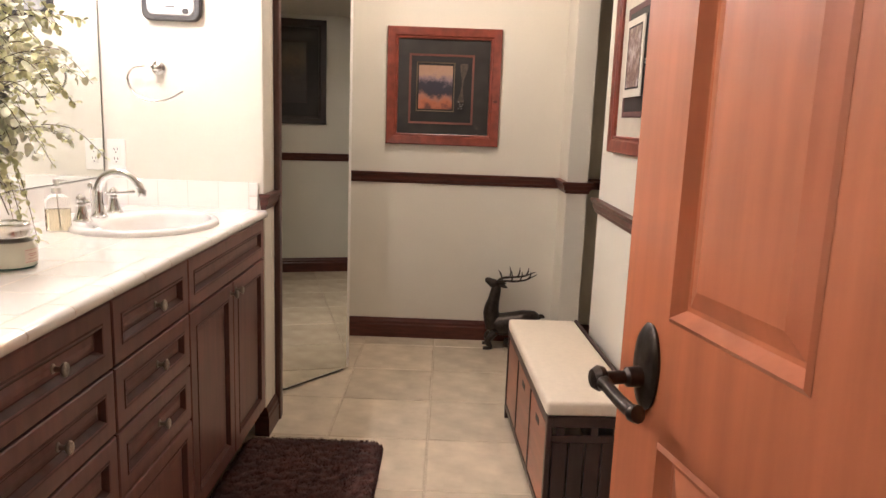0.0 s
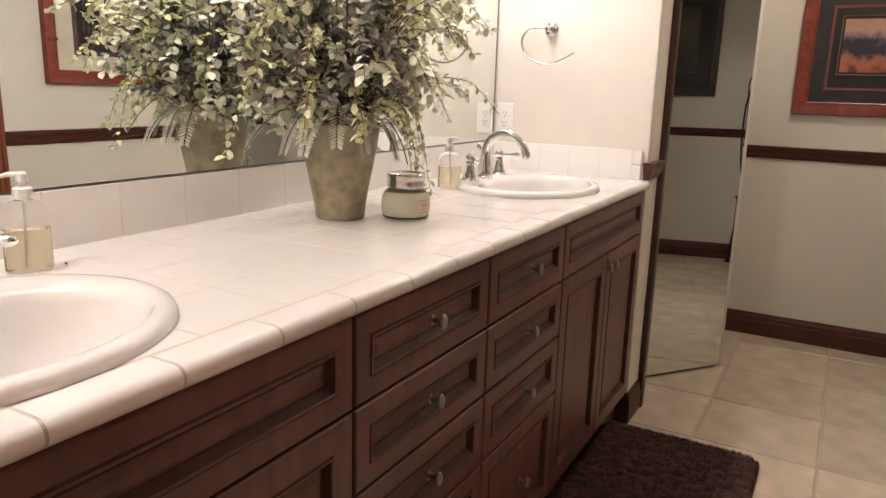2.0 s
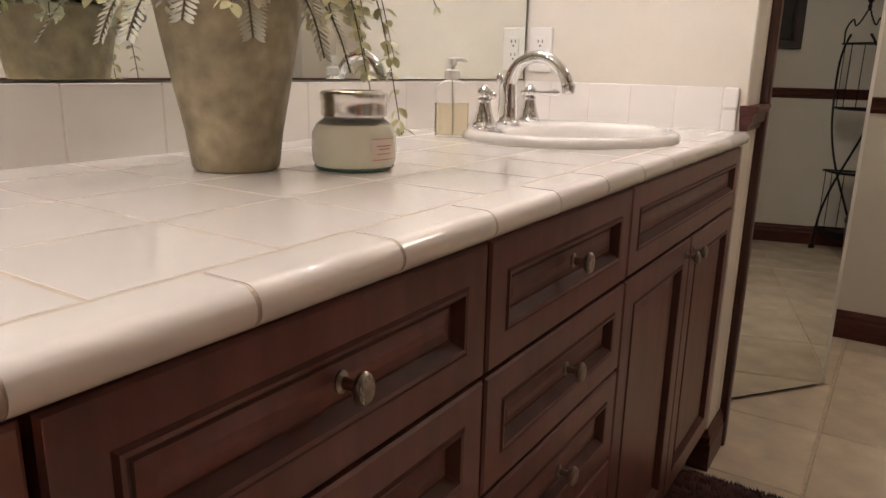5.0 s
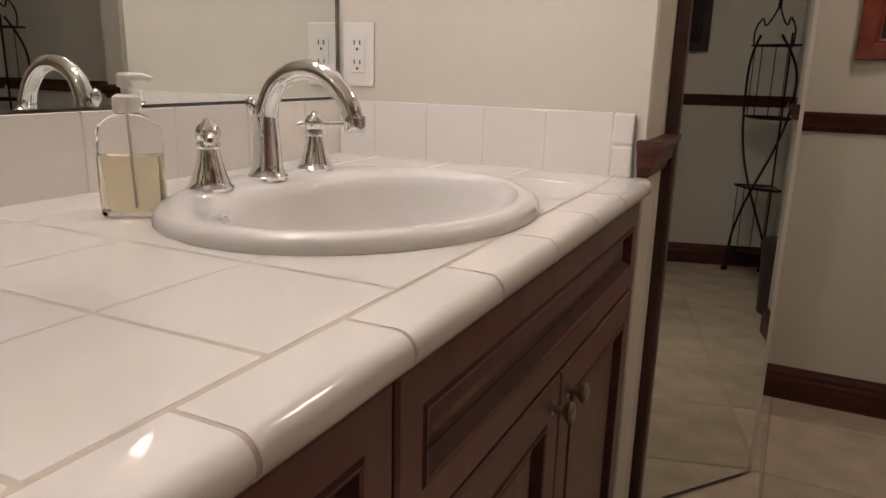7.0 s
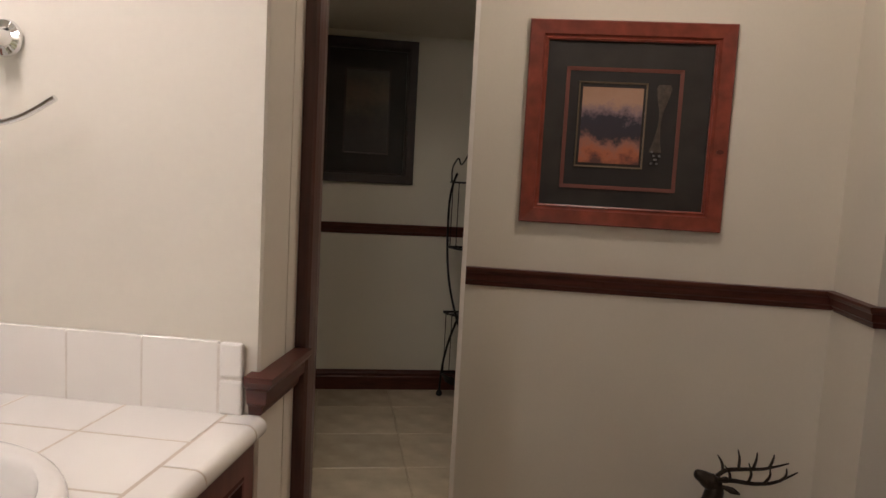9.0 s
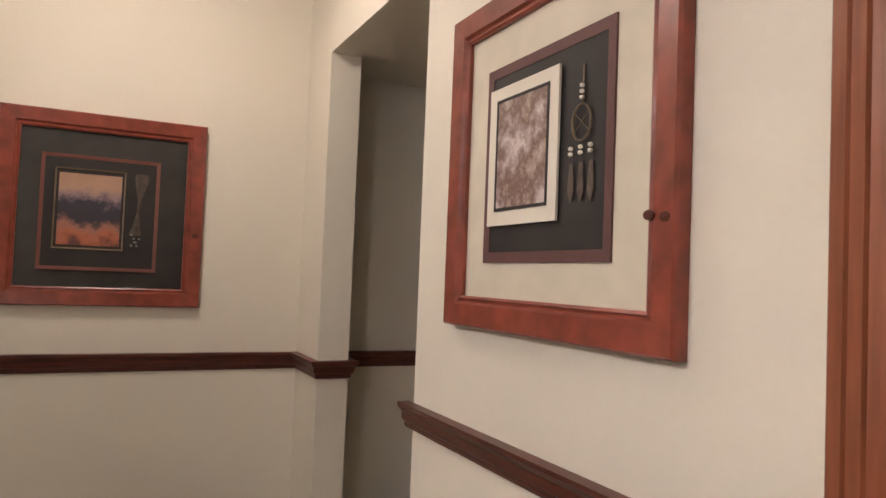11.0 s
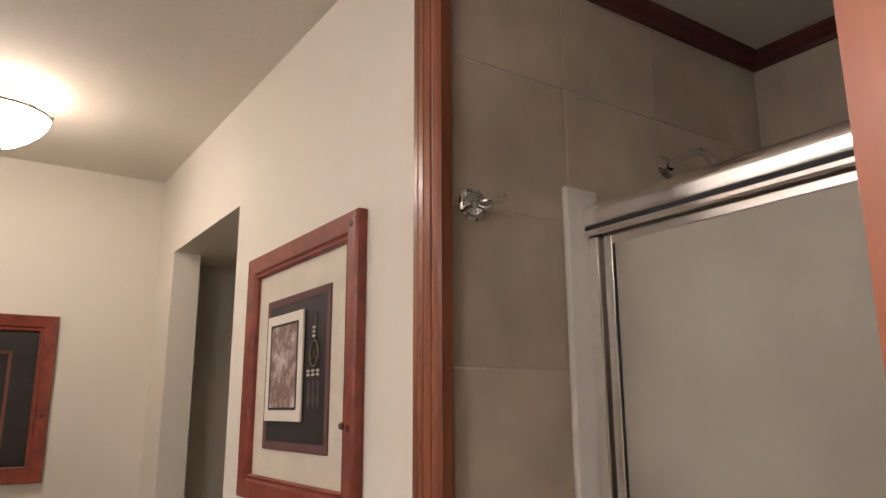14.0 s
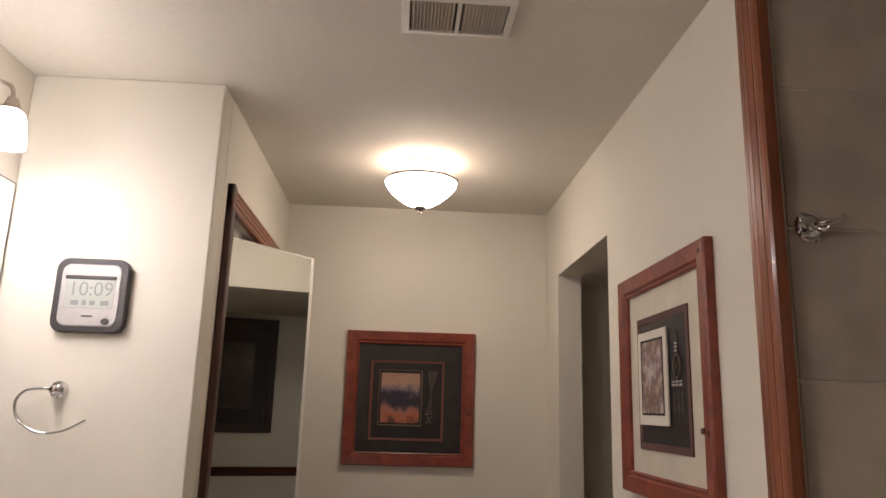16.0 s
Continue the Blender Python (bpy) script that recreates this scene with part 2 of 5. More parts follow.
def box(bm, x0, x1, y0, y1, z0, z1, bevel=0.0, seg=1):
    got = bmesh.ops.create_cube(bm, size=1.0)
    vs = got["verts"]
    for v in vs:
        v.co = Vector((x0 + (v.co.x + 0.5) * (x1 - x0), y0 + (v.co.y + 0.5) * (y1 - y0), z0 + (v.co.z + 0.5) * (z1 - z0)))
    if bevel:
        es = list({e for v in vs for e in v.link_edges})
        bmesh.ops.bevel(bm, geom=es, offset=bevel, segments=seg, affect="EDGES", profile=0.5)
    return bm


def cube(x0, x1, y0, y1, z0, z1, bevel=0.0, seg=1):
    return box(bmesh.new(), x0, x1, y0, y1, z0, z1, bevel, seg)


def lathe(bm, profile, at=(0, 0, 0), segs=24, sx=1.0, sy=1.0, axis="Z", close=False):
    rings = []
    for r, z in profile:
        ring = []
        for k in range(segs):
            a = 2 * math.pi * k / segs
            v = Vector((r * math.cos(a) * sx, r * math.sin(a) * sy, z))
            if axis == "X":
                v = Vector((v.z, v.x, v.y))
            elif axis == "Y":
                v = Vector((v.x, v.z, v.y))
            ring.append(bm.verts.new(v + Vector(at)))
        rings.append(ring)
    for a, b in zip(rings, rings[1:]):
        for k in range(segs):
            bm.faces.new((a[k], a[(k + 1) % segs], b[(k + 1) % segs], b[k]))
    if close:
        bm.faces.new(rings[0])
        bm.faces.new(rings[-1])
    return bm


def tube(bm, pts, radius, segs=8, cap=True):
    pts = [Vector(p) for p in pts]
    radii = radius if isinstance(radius, (list, tuple)) else [radius] * len(pts)
    rings, ref = [], None
    for i, p in enumerate(pts):
        d = (pts[min(i + 1, len(pts) - 1)] - pts[max(i - 1, 0)]).normalized()
        if ref is None:
            ref = d.orthogonal().normalized()
        ref = (ref - d * ref.dot(d)).normalized()
        other = d.cross(ref)
        rings.append([bm.verts.new(p + radii[i] * (math.cos(2 * math.pi * k / segs) * ref + math.sin(2 * math.pi * k / segs) * other)) for k in range(segs)])
    for a, b in zip(rings, rings[1:]):
        for k in range(segs):
            bm.faces.new((a[k], a[(k + 1) % segs], b[(k + 1) % segs], b[k]))
    if cap:
        bm.faces.new(rings[0])
        bm.faces.new(rings[-1])
    return bm


def smooth_path(pts, n=6):
    """Catmull-Rom points through pts."""
    pts = [Vector(p) for p in pts]
    out = []
    for i in range(len(pts) - 1):
        p0, p1, p2, p3 = pts[max(i - 1, 0)], pts[i], pts[i + 1], pts[min(i + 2, len(pts) - 1)]
        for k in range(n):
            t = k / n
            out.append(0.5 * (2 * p1 + (p2 - p0) * t + (2 * p0 - 5 * p1 + 4 * p2 - p3) * t * t + (3 * p1 - p0 - 3 * p2 + p3) * t ** 3))
    return out + [pts[-1]]


def moulding(bm, profile, start, end, out):
    """Sweeps (proud, height) points from start to end; out: the way the moulding faces."""
    start, end, out = Vector(start), Vector(end), Vector(out)
    rows = [[bm.verts.new(p + out * d + Vector((0, 0, h))) for d, h in profile] for p in (start, end)]
    n = len(profile)
    for k in range(n):
        bm.faces.new((rows[0][k], rows[0][(k + 1) % n], rows[1][(k + 1) % n], rows[1][k]))
    bm.faces.new(rows[0])
    bm.faces.new(rows[1])
    return bm


def sweep_frame(bm, profile, corners, inward):
    """A mitred frame in a plane: profile points (inset, proud) swept round corners; inward: inset ways per corner; proud along n."""
    n_way = (Vector(corners[1]) - Vector(corners[0])).cross(Vector(corners[2]) - Vector(corners[1])).normalized() * inward
    k = len(corners)
    rings = []
    for i in range(k):
        p = Vector(corners[i])
        a = (Vector(corners[(i + 1) % k]) - p).normalized()
        b = (Vector(corners[i - 1]) - p).normalized()
        rings.append([bm.verts.new(p + (a + b) * s + n_way * d) for s, d in profile])
    m = len(profile)
    for i in range(k):
        r, q = rings[i], rings[(i + 1) % k]
        for j in range(m - 1):
            bm.faces.new((r[j], r[j + 1], q[j + 1], q[j]))
    return bm


def text_mesh(name, body, size, m, mat, parent):
    cu = bpy.data.curves.new(name, "FONT")
    cu.body, cu.size, cu.align_x, cu.align_y = body, size, "CENTER", "CENTER"
    tmp = bpy.data.objects.new(name, cu)
    scene.collection.objects.link(tmp)
    dg = bpy.context.evaluated_depsgraph_get()
    me = bpy.data.meshes.new_from_object(tmp.evaluated_get(dg))
    bpy.data.objects.remove(tmp)
    me.transform(m)
    me.materials.clear()
    me.materials.append(mat)
    ob = new(name, me)
    ob.parent = parent
    return ob

# ---- plan ----
XM, YE, XC, YF, XR, XR2, ZC, YD = -0.815, 2.857, -0.204, 4.255, 1.14, 1.25, 2.437, 0.30
HEAD, Y_OPEN, Y_STUB = 2.06, 3.147, 3.97
ALC_X, ALC_Z = 2.42, 2.07
SH_Y, SH_X = 2.012, 2.235
TOP = 0.924

# ---- structure ----
setting("ceiling", cube(-0.94, 2.54, -1.4, 4.38, ZC, ZC + 0.1), CEIL, "cream textured plaster ceiling of the bathroom", "ceiling")
setting("ceiling_alcove", cube(XR2, ALC_X, 2.13, YF, ALC_Z, ALC_Z + 0.06), CEIL, "low cream ceiling over the toilet alcove", "ceiling")
setting("wall_mirror_side", cube(XM - 0.12, XM, 0.22, YF, 0, ZC), PAINT, "cream painted wall behind the vanity mirror", "wall")
setting("wall_vanity_end", cube(XM, XC, YE, YE + 0.11, 0, ZC, 0.004), PAINT, "cream painted wall closing the end of the vanity", "wall")
bm = cube(XC - 0.11, XC, YE + 0.11, 3.10, 0, ZC)
box(bm, XC - 0.11, XC, 4.05, YF, 0, ZC)
box(bm, XC - 0.11, XC, 3.10, 4.05, HEAD, ZC)
setting("wall_closet", bm, PAINT, "cream painted wall with a closet opening", "wall")
setting("wall_far", cube(XM - 0.12, 2.54, YF, YF + 0.12, 0, ZC), PAINT, "cream painted wall with a framed picture", "wall")
bm = cube(XR, XR2, SH_Y, Y_OPEN, 0, ZC)
box(bm, XR, XR2, Y_STUB, YF, 0, ZC)
box(bm, XR, XR2, Y_OPEN, Y_STUB, HEAD, ZC)
setting("wall_right", bm, PAINT, "cream painted wall with an opening into an alcove", "wall")
side = setting("wall_shower_side", cube(XR2, 2.54, SH_Y, SH_Y + 0.11, 0, ZC), SHOWER_GROUT, "shower side wall of tan stone tiles", "wall")
back = setting("wall_shower_back", cube(SH_X, SH_X + 0.12, YD, SH_Y, 0, ZC), SHOWER_GROUT, "shower back wall of tan stone tiles", "wall")
setting("wall_alcove_back", cube(ALC_X, ALC_X + 0.12, SH_Y + 0.11, YF, 0, ZC), PAINT, "cream painted back wall of the alcove", "wall")
bm = cube(-0.94, 0.07, YD - 0.12, YD, 0, ZC)
box(bm, 0.985, 2.54, YD - 0.12, YD, 0, ZC)
box(bm, 0.07, 0.985, YD - 0.12, YD, HEAD, ZC)
setting("wall_entry", bm, PAINT, "cream painted wall with the entrance doorway", "wall")
bm = cube(-0.94, -0.82, -1.4, YD - 0.12, 0, ZC)
box(bm, 2.42, 2.54, -1.4, YD - 0.12, 0, ZC)
box(bm, -0.94, 2.54, -1.52, -1.4, 0, ZC)
setting("wall_hall", bm, PAINT, "cream painted walls of the hall outside", "wall")
setting("floor_hall", cube(-0.94, 2.54, -1.52, YD - 0.12, -0.1, 0.0), CARPET, "tan carpet of the hall outside the door", "floor")
# thin sheet over the closet wall, its dark colour standing in for shade
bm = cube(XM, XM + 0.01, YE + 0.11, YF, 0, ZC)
setting("wall_closet_inside", bm, CLOSET_SHADE, "closet interior wall, colour darkened for shade", "wall")
floor = setting("floor", cube(-0.94, 2.54, YD - 0.12, YF + 0.1, -0.1, -0.004), FLOOR_GROUT, "beige stone tile floor with tan grout", "floor")

# trims
RAIL = [(0, 0), (0.006, 0), (0.009, 0.006), (0.010, 0.014), (0.017, 0.020), (0.019, 0.040), (0.025, 0.046), (0.030, 0.054), (0.030, 0.062), (0, 0.062)]
BASE = [(0, 0), (0.016, 0), (0.016, 0.075), (0.012, 0.082), (0.013, 0.096), (0.007, 0.108), (0.004, 0.118), (0, 0.118)]
CASE = [(0, 0), (0, 0.018), (0.006, 0.022), (0.016, 0.023), (0.024, 0.020), (0.027, 0.012), (0.030, 0.019), (0.046, 0.020), (0.049, 0.012), (0.052, 0.018), (0.066, 0.016), (0.069, 0.009), (0.072, 0.014), (0.086, 0.012), (0.088, 0.010), (0.088, 0)]
ZR = 0.925


def run(name, profile, z, a, b, out, label, wood=DARK_TRIM):
    bm = moulding(bmesh.new(), profile, (a[0], a[1], z), (b[0], b[1], z), (*out, 0))
    return tagged(part(name, bm, wood, None, label), category="trim", kind="structure")


def wrap(name, profile, z, points, outs, label):
    """A moulding mitred round outer corners."""
    bm = bmesh.new()
    rows = [[bm.verts.new((x + ox * d, y + oy * d, z + h)) for d, h in profile] for (x, y), (ox, oy) in zip(points, outs)]
    n = len(profile)
    for a, b in zip(rows, rows[1:]):
        for k in range(n):
            bm.faces.new((a[k], a[(k + 1) % n], b[(k + 1) % n], b[k]))
    bm.faces.new(rows[0])
    bm.faces.new(rows[-1])
    return tagged(part(name, bm, DARK_TRIM, None, label), category="trim", kind="structure")


RL, BL = "dark mahogany chair rail moulding on the wall", "dark mahogany baseboard along the wall"
for prof, z, nm, lb, d in ((RAIL, ZR, "trim_rail", RL, 0.030), (BASE, 0.0, "baseboard", BL, 0.016)):
    run(nm, prof, z, (XC, YF), (XR, YF), (0, -1), lb)
    wrap(nm, prof, z, [(XR, YF - d), (XR, Y_STUB), (XR2, Y_STUB), (XR2, YF - d)], [(-1, 0), (-1, -1), (1, -1), (1, 0)], lb)
    run(nm, prof, z, (XR2, YF), (ALC_X, YF), (0, -1), lb)
    run(nm, prof, z, (ALC_X, YF - d), (ALC_X, SH_Y + 0.11), (-1, 0), lb)
    run(nm, prof, z, (XR, Y_OPEN + d * (z > 0)), (XR, 2.072), (-1, 0), lb)
    wrap(nm, prof, z, [(XC - 0.012 - 0.03 * (z == 0), YE), (XC, YE), (XC, 3.012)], [(0, -1), (1, -1), (1, 0)], lb)
# crown in the shower
CROWN = [(0, 0), (0.010, 0), (0.013, 0.012), (0.028, 0.030), (0.034, 0.038), (0.036, 0.046), (0, 0.046)]
setting("ceiling_shower", cube(XR + 0.022, SH_X, YD, SH_Y, 2.398, ZC), CEIL, "cream plaster ceiling over the shower", "ceiling")
for a, b, out in (((XR + 0.02, SH_Y - 0.003), (SH_X - 0.003, SH_Y - 0.003), (0, -1)), ((SH_X - 0.003, SH_Y - 0.003), (SH_X - 0.003, YD), (-1, 0))):
    bm = moulding(bmesh.new(), CROWN, (*a, 2.352), (*b, 2.352), (*out, 0))
    tagged(part("trim_crown", bm, DARK_TRIM, None, "dark mahogany crown moulding above the shower tiles"), category="trim", kind="structure")


def casing(name, x, y0, y1, z0, z1, out, mat, label, flip=False):
    """An upright casing board on the plane x, ridged across y."""
    bm = bmesh.new()
    w = (y1 - y0) / 0.088
    prof = [((y1 - s * w) if flip else (y0 + s * w), d) for s, d in CASE]
    rows = [[bm.verts.new((x + out * d, y, z)) for y, d in prof] for z in (z0, z1)]
    n = len(prof)
    for k in range(n):
        bm.faces.new((rows[0][k], rows[0][(k + 1) % n], rows[1][(k + 1) % n], rows[1][k]))
    bm.faces.new(rows[0])
    bm.faces.new(rows[1])
    return tagged(part(name, bm, mat, None, label), category="trim", kind="structure")


casing("trim_shower_casing", XR, 1.966, 2.072, 0, ZC, -1, RED_TRIM, "red-brown fluted wood casing beside the shower")
setting("trim_shower_jamb", cube(XR + 0.001, XR + 0.008, 1.970, SH_Y - 0.003, 0, ZC), RED_TRIM, "red-brown wood jamb at the shower opening", "trim")
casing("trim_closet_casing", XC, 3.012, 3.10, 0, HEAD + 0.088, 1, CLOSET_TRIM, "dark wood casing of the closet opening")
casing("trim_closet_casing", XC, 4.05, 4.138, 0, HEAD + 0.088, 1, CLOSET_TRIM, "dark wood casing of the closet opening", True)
bm = moulding(bmesh.new(), [(d, s) for s, d in reversed(CASE)], (XC, 3.012, HEAD), (XC, 4.138, HEAD), (1, 0, 0))
tagged(part("trim_closet_head", bm, RED_TRIM, None, "red-brown wood head casing over the closet doors"), category="trim", kind="structure")
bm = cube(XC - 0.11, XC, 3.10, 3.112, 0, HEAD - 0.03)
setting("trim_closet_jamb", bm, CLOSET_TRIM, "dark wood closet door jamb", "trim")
setting("trim_closet_track", cube(XC - 0.07, XC - 0.03, 3.112, 4.05, HEAD - 0.025, HEAD), WHITE, "white bifold track under the closet head", "trim")

# ---- entrance door ----
DW, DH, DT = 0.83, 2.03, 0.04
door = thing("entrance_door", "open orange-brown alder door with raised panels", "door", at=(0.7495, 1.100, 0.012))
door.rotation_euler = (0, 0, radians(12.5))

bm = bmesh.new()
for a, b in ((0, 0.117), (0.364, 0.466), (0.713, DW)):
    box(bm, 0, DT, -b, -a, 0, DH)
for a, b in ((0, 0.22), (0.886, 1.044), (DH - 0.12, DH)):
    for p, q in ((0.117, 0.364), (0.466, 0.713)):
        box(bm, 0, DT, -q, -p, a, b)
part("door_frame", bm, DOOR_WOOD, door)
for p, q in ((0.117, 0.364), (0.466, 0.713)):
    for a, b in ((0.22, 0.886), (1.044, DH - 0.12)):
        bm = bmesh.new()
        corners = [(0, -p, a), (0, -p, b), (0, -q, b), (0, -q, a)]
        sweep_frame(bm, [(0, 0.0005), (0.006, 0.004), (0.012, -0.004), (0.018, -0.012), (0.024, -0.012), (0.042, -0.005), (0.048, -0.003)], corners, -1)
        i = 0.048
        vs = [bm.verts.new(c) for c in ((0.003, -p - i, a + i), (0.003, -p - i, b - i), (0.003, -q + i, b - i), (0.003, -q + i, a + i))]
        bm.faces.new(vs)
        part("panel", bm, DOOR_WOOD, door)
        part("panel", cube(DT - 0.012, DT - 0.004, -q, -p, a, b), DOOR_WOOD, door)
handle = part("lever_handle", lathe(bmesh.new(), [(0.0, 0.0), (0.033, 0.0), (0.034, -0.004), (0.030, -0.009), (0.018, -0.012), (0.0, -0.012)], (0, -0.078, 0.972), 28, 0.85, 1.75, "X"), BRONZE, door, "dark bronze lever handle on an oval plate", True)
bm = lathe(bmesh.new(), [(0.014, -0.010), (0.013, -0.03), (0.009, -0.034), (0.009, -0.058), (0.015, -0.062), (0.017, -0.070), (0.012, -0.078), (0, -0.080)], (0, -0.078, 0.959), 16, 1, 1, "X")
part("spindle", bm, BRONZE, handle, "", True)
bm = tube(bmesh.new(), smooth_path([(-0.066, -0.073, 0.959), (-0.068, -0.102, 0.957), (-0.066, -0.136, 0.951), (-0.064, -0.165, 0.949), (-0.062, -0.175, 0.951)]), [0.010] * 6 + [0.008] * 6 + [0.0085] * 6 + [0.011] * 6 + [0.006], 10)
part("lever", bm, BRONZE, handle, "", True)
for z in (0.25, 1.0, 1.75):
    part("hinge", cube(-0.002, 0.012, -DW - 0.004, -DW + 0.03, z, z + 0.09, 0.002), BRONZE, door)
# doorway lining
bm = cube(0.03, 0.072, YD - 0.125, YD + 0.012, 0, HEAD)
box(bm, 0.072, 0.985, YD - 0.12, YD + 0.012, HEAD - 0.015, HEAD + 0.07)
setting("trim_entry_lining", bm, RED_TRIM, "red-brown wood lining of the entrance doorway", "trim")

# ---- closet bifold doors with mirrors ----


def bifold_leaf(a, b, mirrored, label):
    a, b = Vector((*a, 0.012)), Vector((*b, 0.012))
    way = (b - a)
    w = way.length
    leaf = thing("closet_door", label, "closet door", "bifold closet doors", at=a)
    leaf.rotation_euler = (0, 0, math.atan2(way.y, way.x))
    h = 2.02
    part("core", cube(0.003, w - 0.003, 0.004, 0.022, 0.004, h - 0.004), WHITE, leaf)
    bm = cube(0, w, 0.001, 0.022, -0.001, 0.004)
    box(bm, 0, w, 0.001, 0.022, h - 0.005, h)
    box(bm, 0, 0.0035, 0.001, 0.022, 0.004, h - 0.005)
    box(bm, w - 0.0035, w, 0.001, 0.022, 0.004, h - 0.005)
    part("edge_trim", bm, WHITE, leaf, "thin white metal edge")
    if mirrored:
        part("mirror_pane", cube(0.0045, w - 0.0045, -0.001, 0.003, 0.005, h - 0.006), MIRROR, leaf, "full-height clear mirror pane")
    # dark strip drawn as the shade in the gap under the leaf
    part("bottom_gap_seal", cube(0.02, w - 0.02, 0.006, 0.018, -0.008, -0.001), SLOT, leaf)
    return leaf


LEAF_A, LEAF_B = (-0.262, 3.297), (0.011, 3.655)
bifold_leaf(LEAF_A, LEAF_B, True, "half-open bifold closet door faced with a full-height mirror")
bifold_leaf((0.020, 3.668), (-0.235, 4.030), True, "folded second bifold closet door faced with a mirror")

# ---- vanity ----


def front(name, parent, y0, y1, z0, z1, knob=None, frame_w=0.045):
    """A drawer or door front with a recessed, beaded panel, facing +x."""
    x = -0.224
    bm = bmesh.new()
    corners = [(x, y0, z0), (x, y1, z0), (x, y1, z1), (x, y0, z1)]
    f = frame_w
    prof = [(0, -0.002), (0, 0.016), (0.003, 0.019), (f - 0.008, 0.019), (f - 0.004, 0.021), (f, 0.020), (f + 0.007, 0.011), (f + 0.009, 0.008), (f + 0.012, 0.008)]
    sweep_frame(bm, prof, corners, 1)
    bm.faces.ensure_lookup_table()
    n = len(prof) - 1
    # glaze in the grooves; bevels share its dark colour to mute light on ledges
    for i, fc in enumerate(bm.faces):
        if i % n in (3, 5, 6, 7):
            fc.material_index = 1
    ob = part(name, bm, CABINET, parent)
    ob.data.materials.append(GLAZE_SHADE)
    i = f + 0.012
    bm = bmesh.new()
    corners = [(x + 0.008, y0 + i, z0 + i), (x + 0.008, y1 - i, z0 + i), (x + 0.008, y1 - i, z1 - i), (x + 0.008, y0 + i, z1 - i)]
    sweep_frame(bm, [(0, 0), (0.012, 0.003), (0.016, 0.003)], corners, 1)
    j = i + 0.016
    bm.faces.new([bm.verts.new((x + 0.011, a, b)) for a, b in ((y0 + j, z0 + j), (y1 - j, z0 + j), (y1 - j, z1 - j), (y0 + j, z1 - j))])
    part("panel", bm, CABINET, ob)
    if knob:
        ky, kz = knob
        k = lathe(bmesh.new(), [(0.009, 0.0), (0.009, 0.002), (0.005, 0.004), (0.0045, 0.014), (0.009, 0.018), (0.0125, 0.021), (0.013, 0.024), (0.011, 0.027), (0.006, 0.0285), (0.0, 0.029)], (x + 0.019 - 0.001, ky, kz), 16, 0.85, 1.1, "X")
        kn = part("knob", k, NICKEL, ob, "oval aged nickel knob", True)
        b2 = bmesh.new()
        for q in range(10):
            a = 2 * math.pi * q / 10
            lathe(b2, [(0.0, 0.0015), (0.0016, 0.001), (0.0022, -0.001)], (x + 0.018 + 0.027, ky + 0.0072 * math.cos(a), kz + 0.0092 * math.sin(a)), 6, 1, 1, "X")
        part("beading", b2, NICKEL, kn)
    return ob


def cabinet(y0, y1, label):
    cab = thing("vanity_cabinet", label, "cabinet", "vanity cabinets", at=(0, 0, 0))
    bm = cube(XM + 0.002, -0.239, y0 + 0.001, y0 + 0.019, 0.10, 0.893)
    box(bm, XM + 0.002, -0.239, y1 - 0.019, y1 - 0.001, 0.10, 0.893)
    box(bm, XM + 0.002, -0.239, y0 + 0.019, y1 - 0.019, 0.10, 0.118)
    box(bm, XM + 0.002, XM + 0.012, y0 + 0.019, y1 - 0.019, 0.118, 0.893)
    part("body", bm, CABINET, cab)
    # whole face frame in the dark tone, so gaps between fronts look dark
    bm = cube(-0.239, -0.225, y0 + 0.001, y0 + 0.03, 0.10, 0.893)
    box(bm, -0.239, -0.225, y1 - 0.03, y1 - 0.001, 0.10, 0.893)
    box(bm, -0.239, -0.225, y0 + 0.03, y1 - 0.03, 0.855, 0.893)
    box(bm, -0.239, -0.225, y0 + 0.03, y1 - 0.03, 0.10, 0.14)
    part("face_frame", bm, GLAZE_SHADE, cab)
    part("toe_kick", cube(-0.31, -0.295, y0 + 0.001, y1 - 0.001, 0.0, 0.10), BENCH_DARK, cab)
    return cab


G = 0.003
ROWS = ((0.741, 0.888), (0.590, 0.735), (0.430, 0.584), (0.122, 0.424))
for y0, y1 in ((1.130, 1.594), (1.594, 2.042)):
    cab = cabinet(y0, y1, "stained maple vanity unit with four recessed-panel drawers")
    for z0, z1 in ROWS:
        kz = (z0 + z1) / 2 + (0.006 if z1 > 0.5 else 0)
        front("drawer", cab, y0 + G, y1 - G, z0, z1, ((y0 + y1) / 2, kz))
for y0, y1 in ((YD + 0.005, 1.130), (2.042, YE - 0.006)):
    cab = cabinet(y0, y1, "stained maple sink cabinet with two doors below a false drawer front")
    front("drawer_front", cab, y0 + G, y1 - G, 0.741, 0.888)
    mid = (y0 + y1) / 2
    front("door", cab, y0 + G, mid - 0.0015, 0.122, 0.735, (mid - 0.030, 0.700), 0.055)
    front("door", cab, mid + 0.0015, y1 - G, 0.122, 0.735, (mid + 0.030, 0.700), 0.055)

# countertop with sink cut-outs
SINKS = ((-0.465, 2.396), (-0.465, 0.712))
SA, SB = 0.220, 0.260


def in_sink(x, y, grow=0.93):
    return any(((x - cx) / (SA * grow)) ** 2 + ((y - cy) / (SB * grow)) ** 2 < 1 for cx, cy in SINKS)


